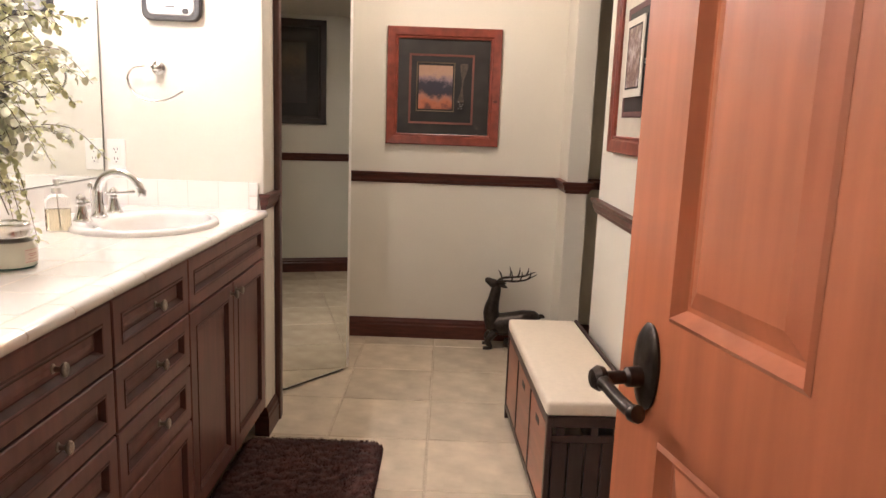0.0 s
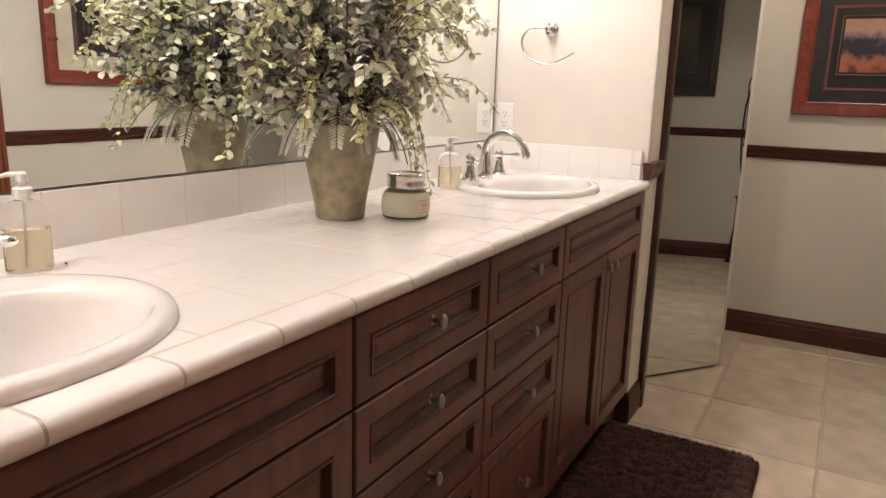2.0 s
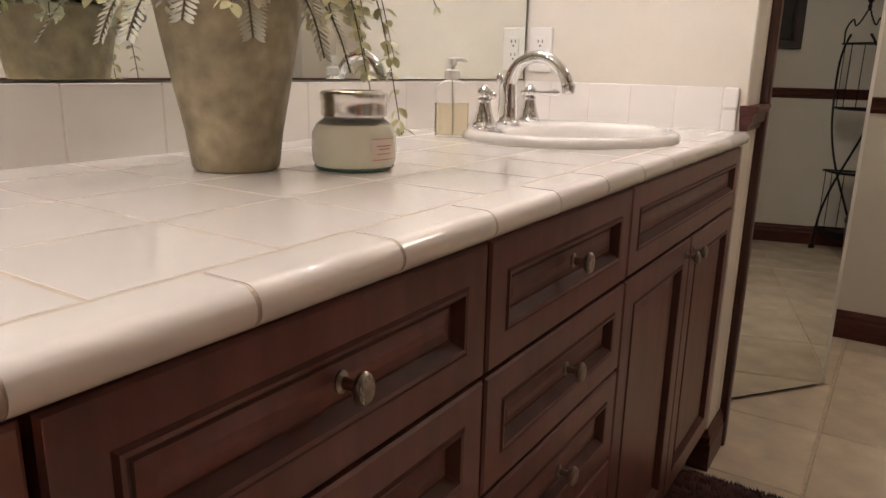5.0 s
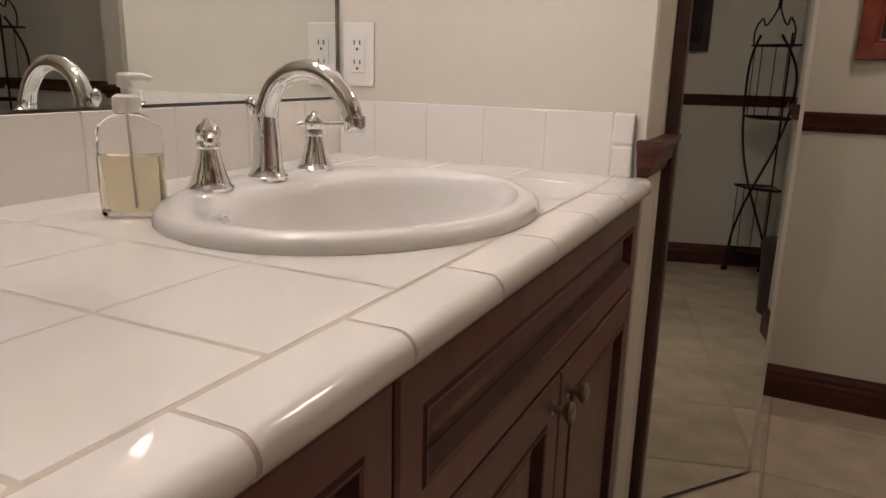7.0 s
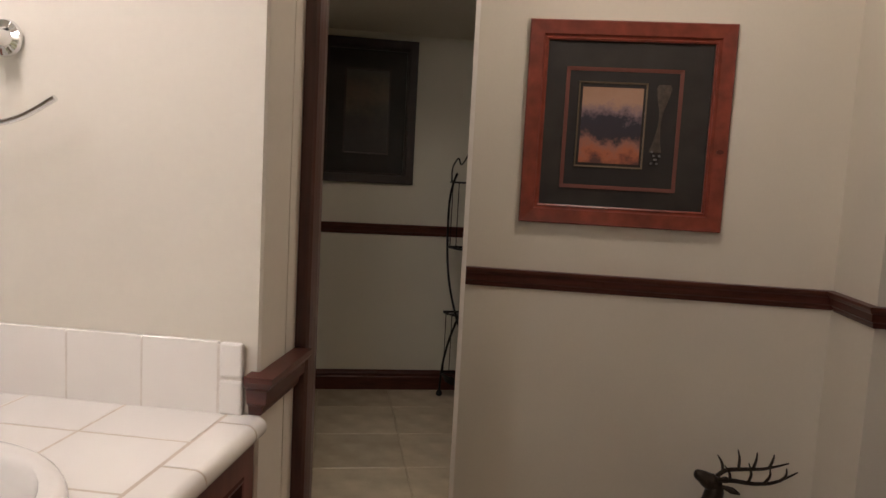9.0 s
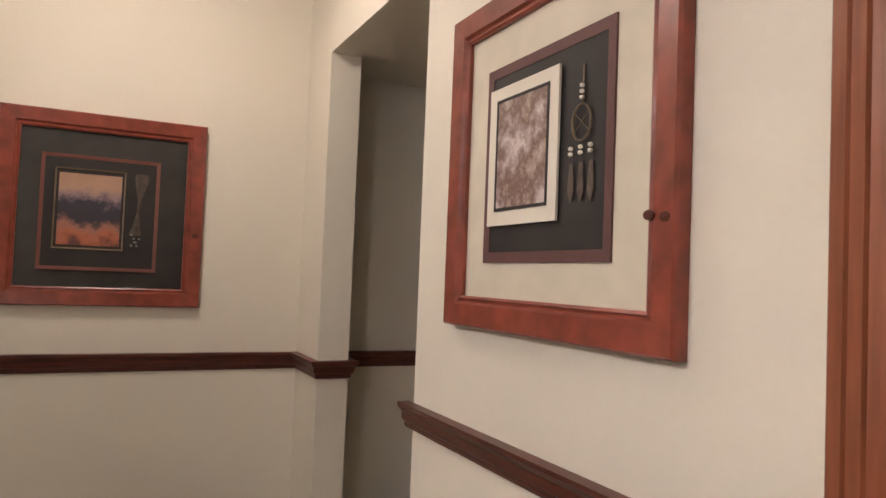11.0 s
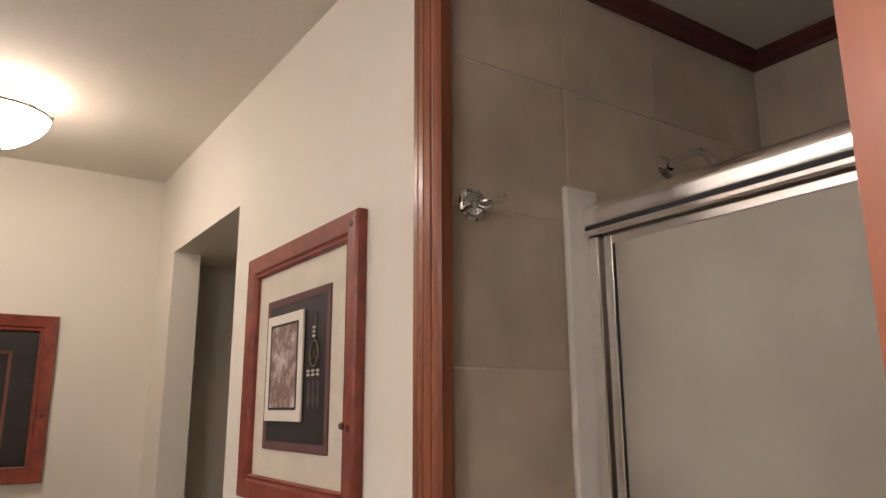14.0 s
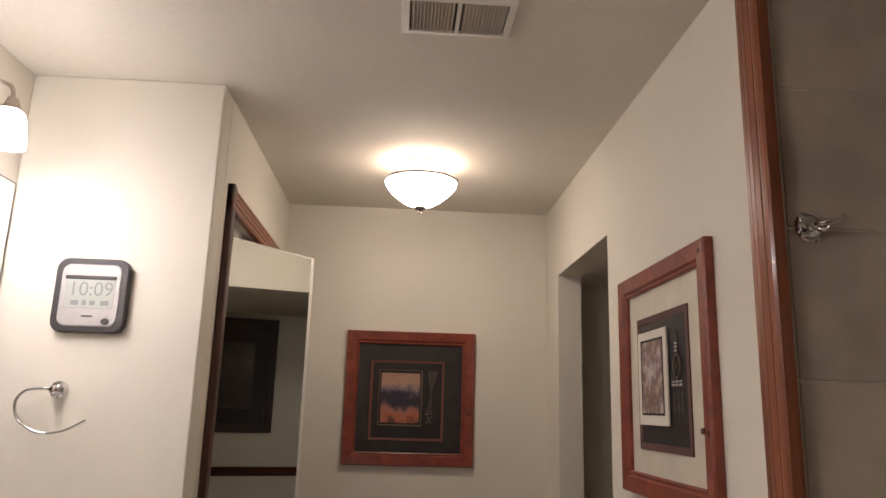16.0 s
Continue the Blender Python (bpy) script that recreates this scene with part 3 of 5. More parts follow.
def holed_sheet(x0, x1, y0, y1, z, step):
    nx, ny = max(1, round((x1 - x0) / step)), max(1, round((y1 - y0) / step))
    vid, verts, faces = {}, [], []

    def vert(i, j):
        if (i, j) not in vid:
            vid[i, j] = len(verts)
            verts.append((x0 + (x1 - x0) * i / nx, y0 + (y1 - y0) * j / ny, z))
        return vid[i, j]

    for i in range(nx):
        for j in range(ny):
            if not in_sink(x0 + (x1 - x0) * (i + 0.5) / nx, y0 + (y1 - y0) * (j + 0.5) / ny):
                faces.append((vert(i, j), vert(i + 1, j), vert(i + 1, j + 1), vert(i, j + 1)))
    me = bpy.data.meshes.new("sheet")
    me.from_pydata(verts, [], faces)
    return me


counter = thing("countertop", "glossy white tiled vanity countertop with beige grout", "countertop", at=(0, 0, 0))
me = holed_sheet(XM + 0.002, -0.217, YD + 0.002, YE - 0.002, TOP - 0.0004, 0.013)
me.materials.append(COUNTER_GROUT)
ob = new("grout_bed", me)
ob.parent = counter
part("substrate_edge", cube(-0.245, -0.21, YD + 0.003, YE - 0.003, 0.897, TOP - 0.003), COUNTER_GROUT, counter)
P, GR = 0.1545, 0.0021
X1 = -0.247  # joint between the edge trim and the field


def tile_box(x0, x1, y0, y1, z0, z1, bev=0.0005):
    """A pillowed tile: flat top with a small chamfer."""
    verts = [(x, y, z0) for x, y in ((x0, y0), (x1, y0), (x1, y1), (x0, y1))]
    verts += [(x, y, z1 - bev) for x, y in ((x0, y0), (x1, y0), (x1, y1), (x0, y1))]
    verts += [(x, y, z1) for x, y in ((x0 + bev, y0 + bev), (x1 - bev, y0 + bev), (x1 - bev, y1 - bev), (x0 + bev, y1 - bev))]
    faces = [(a + i, a + (i + 1) % 4, a + 4 + (i + 1) % 4, a + 4 + i) for a in (0, 4) for i in range(4)] + [(8, 9, 10, 11)]
    me = bpy.data.meshes.new("tile")
    me.from_pydata(verts, [], faces)
    return me


def piece(name, me, mat, parent):
    if not me.materials:
        me.materials.append(mat)
    ob = new(name, me)
    ob.parent = parent
    return ob


J8 = 1.886
ys = sorted({round(J8 + k * P, 4) for k in range(-11, 8) if YD + 0.01 < J8 + k * P < YE - 0.01} | {YD + 0.003, YE - 0.003})
NOSE = [radians(90 - 180 * k / 14) for k in range(15)]
BULL = [(X1 + 0.0022, TOP - 0.012), (X1 + 0.0022, TOP - 0.0005), (X1 + 0.0028, TOP)]
BULL += [(-0.2055 + 0.0165 * math.cos(a), TOP - 0.0155 + 0.0155 * math.sin(a)) for a in NOSE] + [(-0.218, TOP - 0.029), (-0.218, TOP - 0.012)]
for y0, y1 in zip(ys, ys[1:]):
    a, b = y0 + GR, y1 - GR
    verts = [(x, y, z) for y in (a, a + 0.0015, b - 0.0015, b) for x, z in BULL]
    n = len(BULL)
    faces = [(r * n + k, r * n + (k + 1) % n, (r + 1) * n + (k + 1) % n, (r + 1) * n + k) for r in range(3) for k in range(n)]
    faces += [tuple(range(n)), tuple(range(3 * n, 4 * n))]
    me = bpy.data.meshes.new("edge_tile")
    me.from_pydata(verts, [], faces)
    me.shade_smooth()
    me.set_sharp_from_angle(angle=radians(35))
    piece("edge_tile", me, COUNTER_TILE, counter)
part("edge_grout", cube(-0.262, -0.1902, YD + 0.004, YE - 0.004, TOP - 0.0295, TOP - 0.0009, 0.0135, 5), COUNTER_GROUT, counter)
yf = sorted({round(J8 + (k + 0.5) * P, 4) for k in range(-12, 8) if YD + 0.01 < J8 + (k + 0.5) * P < YE - 0.02} | {YD + 0.003, YE - 0.012})
xs = [X1 - 0.0005 - k * P for k in range(4)] + [XM + 0.003]
for xa, xb in zip(xs, xs[1:]):
    for y0, y1 in zip(yf, yf[1:-1] + [YE - 0.003]):
        x0, x1, a, b = xb + GR, xa - GR, y0 + GR, y1 - GR
        corners = [in_sink(x, y) for x in (x0, (x0 + x1) / 2, x1) for y in (a, (a + b) / 2, b)]
        if all(corners):
            continue
        me = holed_sheet(x0, x1, a, b, TOP, 0.011) if any(corners) else tile_box(x0, x1, a, b, TOP - 0.006, TOP)
        if me.polygons:
            piece("tile", me, COUNTER_TILE, counter)
# backsplash along the mirror and on the end wall
splash = thing("backsplash", "low backsplash of glossy white tiles with a rounded top", "backsplash", at=(0, 0, 0))
ZS0, ZS1 = TOP - 0.0012, 1.029
part("grout_bed", cube(XM + 0.001, XM + 0.0099, YD + 0.003, YE - 0.002, ZS0, ZS1 - 0.004), SPLASH_GROUT, splash)
part("grout_bed", cube(XM + 0.0099, -0.227, YE - 0.0099, YE - 0.001, ZS0, ZS1 - 0.004), SPLASH_GROUT, splash)
for y0, y1 in zip(yf, yf[1:]):
    piece("tile", mesh_from("tile", cube(XM + 0.002, XM + 0.0102, y0 + 0.0006, y1 - 0.0006, ZS0, ZS1, 0.0012), COUNTER_TILE), COUNTER_TILE, splash)
xe = [XM + 0.012, -0.724, -0.610, -0.495, -0.378, -0.262]
for x0, x1 in zip(xe, xe[1:]):
    piece("tile", mesh_from("tile", cube(x0 + 0.0006, x1 - 0.0006, YE - 0.0102, YE - 0.002, ZS0, ZS1, 0.0012), COUNTER_TILE), COUNTER_TILE, splash)
for z0, z1 in ((ZS0, 0.975), (0.978, ZS1)):
    piece("end_tile", mesh_from("tile", cube(-0.260, -0.225, YE - 0.0125, YE - 0.002, z0, z1, 0.004, 2), COUNTER_TILE), COUNTER_TILE, splash)

# mirror
vm = thing("vanity_mirror", "large frameless wall mirror above the vanity", "mirror", at=(0, 0, 0))
part("mirror_pane", cube(XM + 0.0055, XM + 0.009, YD + 0.02, 2.838, 1.034, 2.06), MIRROR, vm)
bm = cube(XM + 0.001, XM + 0.0095, 2.838, 2.8405, 1.031, 2.062)
box(bm, XM + 0.001, XM + 0.0094, YD + 0.02, 2.838, 1.0325, 1.034)
box(bm, XM + 0.001, XM + 0.0095, YD + 0.02, 2.838, 2.06, 2.063)
part("edge_channel", bm, EDGE, vm, "thin dark mirror edge")
part("backing", cube(XM + 0.0005, XM + 0.0055, YD + 0.021, 2.838, 1.034, 2.06), SLOT, vm)


def sink(cx, cy):
    s = thing("sink", "oval white porcelain drop-in sink set in the tiled counter", "sink", "vanity sinks", at=(cx, cy, TOP))
    rings = [(1.0, 1.0, 0, 0.000), (1.0, 1.0, 0, 0.006), (0.985, 0.985, 0, 0.013), (0.955, 0.96, 0, 0.0175), (0.90, 0.92, 0.0, 0.019), (0.82, 0.87, 0.012, 0.017), (0.74, 0.825, 0.030, 0.0135),
             (0.715, 0.805, 0.033, 0.008), (0.695, 0.785, 0.034, -0.006), (0.665, 0.75, 0.034, -0.03), (0.60, 0.68, 0.034, -0.07), (0.48, 0.54, 0.03, -0.11), (0.30, 0.32, 0.025, -0.132), (0.10, 0.09, 0.02, -0.138)]
    bm = bmesh.new()
    rs = [[bm.verts.new((SA * a * math.cos(t) + sh, SB * b * math.sin(t), z)) for t in (2 * math.pi * k / 56 for k in range(56))] for a, b, sh, z in rings]
    for p, q in zip(rs, rs[1:]):
        for k in range(56):
            bm.faces.new((p[k], p[(k + 1) % 56], q[(k + 1) % 56], q[k]))
    part("basin", bm, PORCELAIN, s, "", True)
    part("drain", lathe(bmesh.new(), [(0.026, -0.1355), (0.024, -0.134), (0.016, -0.136), (0.0, -0.136)], (0.02, 0, 0), 20), CHROME, s, "chrome drain ring", True)


def faucet(cx, cy):
    z0 = TOP + 0.016
    f = thing("faucet", "chrome widespread faucet with arched spout on the sink ledge", "faucet", "vanity faucets", at=(cx, cy, z0))
    bell = [(0.0285, 0.0), (0.0285, 0.004), (0.0255, 0.0075), (0.024, 0.009), (0.0235, 0.012), (0.020, 0.020), (0.0165, 0.033), (0.0135, 0.046), (0.0125, 0.052)]
    part("spout_base", lathe(bmesh.new(), [(0.027, 0.0), (0.027, 0.005), (0.023, 0.009), (0.0205, 0.02), (0.0185, 0.05), (0.016, 0.085)], (0, 0, 0), 24), CHROME, f, "", True)
    pts = smooth_path([(0, 0, 0.06), (0.003, 0, 0.095), (0.022, 0, 0.13), (0.06, 0, 0.147), (0.10, 0, 0.140), (0.130, 0, 0.112), (0.142, 0, 0.083)], 6)
    part("spout", tube(bmesh.new(), pts, [0.0165 - 0.0035 * min(1, i / 14) for i in range(len(pts))], 16), CHROME, f, "", True)
    part("aerator", lathe(bmesh.new(), [(0.0, -0.010), (0.0125, -0.010), (0.0135, -0.006), (0.0145, 0.006), (0.013, 0.010)], (0.1425, 0, 0.082), 18), CHROME, f, "", True)
    lift = part("lift_rod", lathe(bmesh.new(), [(0.003, 0.0), (0.003, 0.085), (0.006, 0.089), (0.0085, 0.097), (0.0075, 0.105), (0.003, 0.110), (0, 0.111)], (-0.024, 0, 0), 12), CHROME, f, "", True)
    for s in (-1, 1):
        h = part("handle_base", lathe(bmesh.new(), bell, (0.0, s * 0.108, 0), 24), CHROME, f, "", True)
        part("hub", lathe(bmesh.new(), [(0.0125, 0.051), (0.0150, 0.054), (0.0150, 0.057), (0.011, 0.060), (0.0155, 0.066), (0.0155, 0.072), (0.012, 0.079), (0.006, 0.083), (0.004, 0.087), (0, 0.088)], (0.0, s * 0.108, 0), 20), CHROME, h, "", True)
        y = s * 0.108
        pts = [(0.72 * d, y + s * 0.69 * d, 0.068) for d in (-0.026, -0.020, -0.012, 0.0, 0.012, 0.030, 0.048, 0.060, 0.068, 0.073)]
        part("lever", tube(bmesh.new(), pts, [0.003, 0.0052, 0.0035, 0.005, 0.0045, 0.0042, 0.0065, 0.0085, 0.0075, 0.003], 12), CHROME, h, "", True)
    return f


for cx, cy in SINKS:
    sink(cx, cy)
faucet(-0.628, 2.418)
faucet(-0.605, 0.688)

# ---- things on the counter ----


def soap_bottle(x, y, turn):
    s = thing("soap_dispenser", "clear pump bottle half full of amber soap", "soap dispenser", "soap dispensers", at=(x, y, TOP + 0.0005))
    s.rotation_euler = (0, 0, radians(turn))

    def block(w, d, prof):
        bm = bmesh.new()
        rows = []
        for k, z in prof:
            row = []
            for i in range(24):
                a = 2 * math.pi * i / 24
                c, q = math.cos(a), math.sin(a)
                e = 0.45
                row.append(bm.verts.new((w * k * math.copysign(abs(c) ** e, c), d * k * math.copysign(abs(q) ** e, q), z)))
            rows.append(row)
        for p, r in zip(rows, rows[1:]):
            for i in range(24):
                bm.faces.new((p[i], p[(i + 1) % 24], r[(i + 1) % 24], r[i]))
        bm.faces.new(rows[0])
        bm.faces.new(rows[-1])
        return bm

    part("bottle", block(0.034, 0.021, [(0.94, 0.0), (1.0, 0.003), (1.0, 0.085), (0.93, 0.098), (0.62, 0.108), (0.36, 0.112), (0.34, 0.118)]), CLEAR, s, "clear plastic bottle", True)
    part("soap", block(0.0322, 0.0192, [(0.9, 0.004), (0.98, 0.006), (0.98, 0.066), (0.98, 0.067)]), SOAP, s, "amber liquid soap", True)
    part("collar", lathe(bmesh.new(), [(0.0, 0.114), (0.0145, 0.114), (0.015, 0.118), (0.0145, 0.130), (0.010, 0.133), (0.0, 0.133)], segs=20), PLASTIC, s, "white pump collar", True)
    bm = lathe(bmesh.new(), [(0.005, 0.132), (0.005, 0.140), (0.0085, 0.141), (0.0085, 0.153), (0.006, 0.156), (0.0, 0.156)], segs=16)
    part("pump", bm, PLASTIC, s, "white pump head", True)
    part("nozzle", tube(bmesh.new(), [(0, 0, 0.151), (0.018, 0, 0.152), (0.029, 0, 0.149)], [0.005, 0.004, 0.003], 10), PLASTIC, s, "", True)
    part("dip_tube", tube(bmesh.new(), [(0, 0, 0.115), (0.004, 0, 0.01)], 0.0018, 6), PLASTIC, s)
    return s


soap_bottle(-0.648, 2.212, 35)
soap_bottle(-0.698, 0.943, 241)

jar = thing("candle_jar", "glass jar candle with pale green wax and pewter lid", "candle", at=(-0.495, 1.725, TOP + 0.0005))
J = [(0.0, 0.0), (0.044, 0.0), (0.052, 0.003), (0.0565, 0.012), (0.058, 0.03), (0.0565, 0.048), (0.050, 0.060), (0.040, 0.068), (0.0385, 0.074), (0.0385, 0.082)]
part("jar", lathe(bmesh.new(), J[:7], segs=36), WAX_GLASS, jar, "glass jar filled with pale green wax", True)
part("neck", lathe(bmesh.new(), J[6:], segs=36), CLEAR, jar, "clear glass neck", True)
part("wax", lathe(bmesh.new(), [(0.047, 0.0585), (0.037, 0.0592), (0.0, 0.0585)], segs=36), WAX, jar, "pale green candle wax", True)
lid = part("lid", lathe(bmesh.new(), [(0.0395, 0.070), (0.0435, 0.070), (0.0445, 0.073), (0.0435, 0.078), (0.0445, 0.083), (0.0435, 0.088), (0.045, 0.091), (0.0455, 0.099), (0.043, 0.102), (0.036, 0.1035), (0.033, 0.101), (0.0, 0.102)], segs=36), PEWTER, jar, "pewter screw lid", True)
part("base_ring", lathe(bmesh.new(), [(0.045, 0.0006), (0.0535, 0.0008), (0.0548, 0.0035), (0.0535, 0.0045)], segs=36), material("green glass foot", (0.05, 0.13, 0.10), 0.1, spec=0.8), jar, "thick dark green glass foot", True)


def curved_patch(r, a0, a1, z0, z1, n=10):
    bm = bmesh.new()
    cols = [[bm.verts.new((r * math.cos(a), r * math.sin(a), z)) for z in (z0, z1)] for a in (a0 + (a1 - a0) * k / n for k in range(n + 1))]
    for p, q in zip(cols, cols[1:]):
        bm.faces.new((p[0], q[0], q[1], p[1]))
    return bm


A0 = radians(-8)
lab = part("label", curved_patch(0.0588, A0 - 0.36, A0 + 0.36, 0.014, 0.046), LABEL, jar, "cream paper label with red border", True)
bm = curved_patch(0.0592, A0 - 0.33, A0 + 0.33, 0.0160, 0.0170)
for z0, z1, w in ((0.0430, 0.0440, 0.33), (0.0335, 0.0352, 0.22), (0.0295, 0.0310, 0.17), (0.0235, 0.0246, 0.21)):
    b2 = curved_patch(0.0592, A0 - w, A0 + w, z0, z1)
    me = bpy.data.meshes.new("bar")
    b2.to_mesh(me)
    b2.free()
    bm.from_mesh(me)
part("print", bm, LABEL_INK, lab)

# plant in a pot
PX, PY = -0.605, 1.615
plant = thing("potted_plant", "mixed artificial greenery spilling from an olive stoneware pot", "plant", at=(PX, PY, TOP + 0.0005))
part("pot", lathe(bmesh.new(), [(0.0, 0.0), (0.052, 0.0), (0.056, 0.004), (0.062, 0.05), (0.074, 0.11), (0.085, 0.17), (0.090, 0.202), (0.0925, 0.212), (0.090, 0.216), (0.084, 0.213), (0.080, 0.19), (0.0, 0.19)], segs=40), POT, plant, "tapered olive stoneware pot with speckled glaze", True)
rng = random.Random(7)


class Foliage:
    def __init__(self):
        self.v, self.f = [], []

    def leaf(self, p, way, up, length, width, fold=0.25):
        way = way.normalized()
        side = way.cross(up)
        side = side.normalized() if side.length > 1e-4 else way.orthogonal().normalized()
        nrm = side.cross(way).normalized()
        b = len(self.v)
        for s, w, d in ((0, 0, 0), (0.22, 0.36, 0.08), (0.52, 0.5, 0.06), (0.82, 0.34, -0.06), (1.0, 0, -0.16)):
            c = p + way * length * s + nrm * length * d * 0.5
            if w == 0:
                self.v.append(c)
            else:
                self.v += [c - side * width * w + nrm * width * fold * w, c, c + side * width * w + nrm * width * fold * w]
        self.f += [(b, b + 2, b + 1), (b, b + 3, b + 2), (b + 1, b + 2, b + 5, b + 4), (b + 2, b + 3, b + 6, b + 5), (b + 4, b + 5, b + 8, b + 7), (b + 5, b + 6, b + 9, b + 8), (b + 7, b + 8, b + 10), (b + 8, b + 9, b + 10)]

    def build(self, name, mat, label):
        me = bpy.data.meshes.new(name)
        me.from_pydata([tuple(p) for p in self.v], [], self.f)
        me.materials.append(mat)
        me.shade_smooth()
        ob = new(name, me)
        ob.parent = plant
        return tagged(ob, label=label, kind="stuff")


stems = bmesh.new()
kinds = {"pale": Foliage(), "lime": Foliage(), "grey": Foliage(), "fern": Foliage()}
XMIN = XM + 0.02 - PX


def stem(azim, rise, reach, droop, kind, n, size, z0=0.19, start=0.05):
    """A sprig that rises from the pot, leans out and droops, with leaves in pairs."""
    d = Vector((math.cos(azim), math.sin(azim), 0))
    p0 = d * start + Vector((0, 0, z0))
    p1 = d * (start + reach * 0.35) + Vector((0, 0, z0 + rise * 0.75))
    p2 = d * (start + reach * 0.75) + Vector((0, 0, z0 + rise - droop * 0.25))
    p3 = d * (start + reach) + Vector((0, 0, z0 + rise - droop))
    pts = smooth_path([p0, p1, p2, p3], 5)
    for q in pts:
        q.x = max(q.x, XMIN)
        q.z = max(q.z, 0.012)
    tube(stems, pts, [0.0017 - 0.0011 * i / len(pts) for i in range(len(pts))], 5)
    fo = kinds[kind]
    for i in range(n):
        t = (0.18 + 0.82 * (i + rng.random() * 0.5) / n) * (len(pts) - 1)
        k = min(int(t), len(pts) - 2)
        p = pts[k].lerp(pts[k + 1], t - k)
        tan = (pts[k + 1] - pts[k]).normalized()
        for s in (-1, 1):
            side = tan.cross(Vector((0, 0, 1)))
            if side.length < 1e-3:
                side = Vector((1, 0, 0))
            side = (Matrix.Rotation(rng.uniform(-1.3, 1.3), 3, tan) @ side.normalized()) * s
            way = side * rng.uniform(0.6, 1.0) + tan * rng.uniform(0.25, 0.8) + Vector((0, 0, rng.uniform(-0.25, 0.15)))
            sz = size * rng.uniform(0.65, 1.25)
            end = p + way.normalized() * sz
            if end.x < XMIN - 0.004 or end.z < 0.004:
                continue
            up = Vector((rng.uniform(-0.6, 0.6), rng.uniform(-0.6, 0.6), 1))
            fo.leaf(p, way, up, sz, sz * (0.85 if kind in ("grey", "pale") else 0.58))


for i in range(60):
    a = rng.uniform(0, 2 * math.pi)
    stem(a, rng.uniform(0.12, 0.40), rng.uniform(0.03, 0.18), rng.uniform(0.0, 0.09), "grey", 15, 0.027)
for i in range(58):
    a = rng.uniform(0, 2 * math.pi)
    stem(a, rng.uniform(0.16, 0.46), rng.uniform(0.06, 0.25), rng.uniform(0.0, 0.14), "pale", 19, 0.022)
for i in range(26):
    a = rng.uniform(0, 2 * math.pi)
    stem(a, rng.uniform(0.08, 0.34), rng.uniform(0.12, 0.29), rng.uniform(0.02, 0.14), "lime", 19, 0.021)
for i in range(36):
    stem(rng.uniform(-2.0, 2.0), rng.uniform(0.20, 0.44), rng.uniform(0.18, 0.33), rng.uniform(0.0, 0.10), "lime" if i % 3 else "pale", 16, 0.019)
for i in range(66):
    k = ("grey", "pale", "pale", "lime")[i % 4]
    stem(rng.uniform(0, 2 * math.pi), rng.uniform(0.03, 0.17), rng.uniform(0.05, 0.17), rng.uniform(0.0, 0.07), k, 11, 0.024 if k != "lime" else 0.018, 0.195, 0.03)
for i in range(12):
    stem(rng.uniform(0.7, 1.8), rng.uniform(0.10, 0.34), rng.uniform(0.24, 0.36), rng.uniform(0.02, 0.14), "lime" if i % 2 else "pale", 20, 0.016)
for a, rise, reach, droop in ((1.2, 0.10, 0.17, 0.29), (1.5, 0.16, 0.27, 0.21), (0.95, 0.12, 0.18, 0.27), (1.75, 0.22, 0.30, 0.20), (-1.2, 0.14, 0.20, 0.14), (-0.7, 0.13, 0.14, 0.13), (-1.7, 0.18, 0.26, 0.22), (0.4, 0.10, 0.13, 0.17)):
    stem(a, rise, reach, droop, "lime", 26, 0.020)


def frond(azim, reach, rise, droop):
    d = Vector((math.cos(azim), math.sin(azim), 0))
    z = 0.216
    pts = smooth_path([d * 0.075 + Vector((0, 0, z)), d * (0.092 + reach * 0.25) + Vector((0, 0, z + rise)), d * (0.096 + reach * 0.7) + Vector((0, 0, z + rise - droop * 0.45)), d * (0.096 + reach) + Vector((0, 0, z + rise - droop))], 4)
    for q in pts:
        q.x = max(q.x, XMIN)
    tube(stems, pts, 0.0012, 5)
    for i, p in enumerate(pts[2:-1]):
        tan = (pts[i + 3] - p).normalized()
        side = Vector((-d.y, d.x, 0))
        flat = side.cross(tan)
        size = 0.036 * (1 - 0.8 * i / len(pts))
        for off in (0.0, 0.5):
            q = p.lerp(pts[i + 3], off)
            for s in (-1, 1):
                kinds["fern"].leaf(q, side * s + tan * 0.75, flat, size, 0.0046, 0.1)


for a, r, u, d in ((-0.55, 0.05, 0.012, 0.065), (-1.35, 0.08, 0.015, 0.075), (0.1, 0.05, 0.012, 0.085), (-2.1, 0.12, 0.03, 0.09), (0.9, 0.08, 0.03, 0.06), (-0.1, 0.09, 0.045, 0.06), (-0.95, 0.10, 0.04, 0.08), (0.45, 0.06, 0.01, 0.10), (-1.7, 0.07, 0.02, 0.08)):
    frond(a, r, u, d)
tagged(part("stem_tangle", stems, STEM, plant, "thin dark wiry stems"), kind="stuff")
kinds["grey"].build("grey_leaves", LEAF_GREY, "rounded grey-purple leaves round the middle, darker than the others")
kinds["pale"].build("eucalyptus_leaves", LEAF_PALE, "pale sage eucalyptus leaves")
kinds["lime"].build("trailing_leaves", LEAF_LIME, "small yellow-green trailing leaves")
kinds["fern"].build("fern_leaves", LEAF_FERN, "sage fern fronds over the rim")
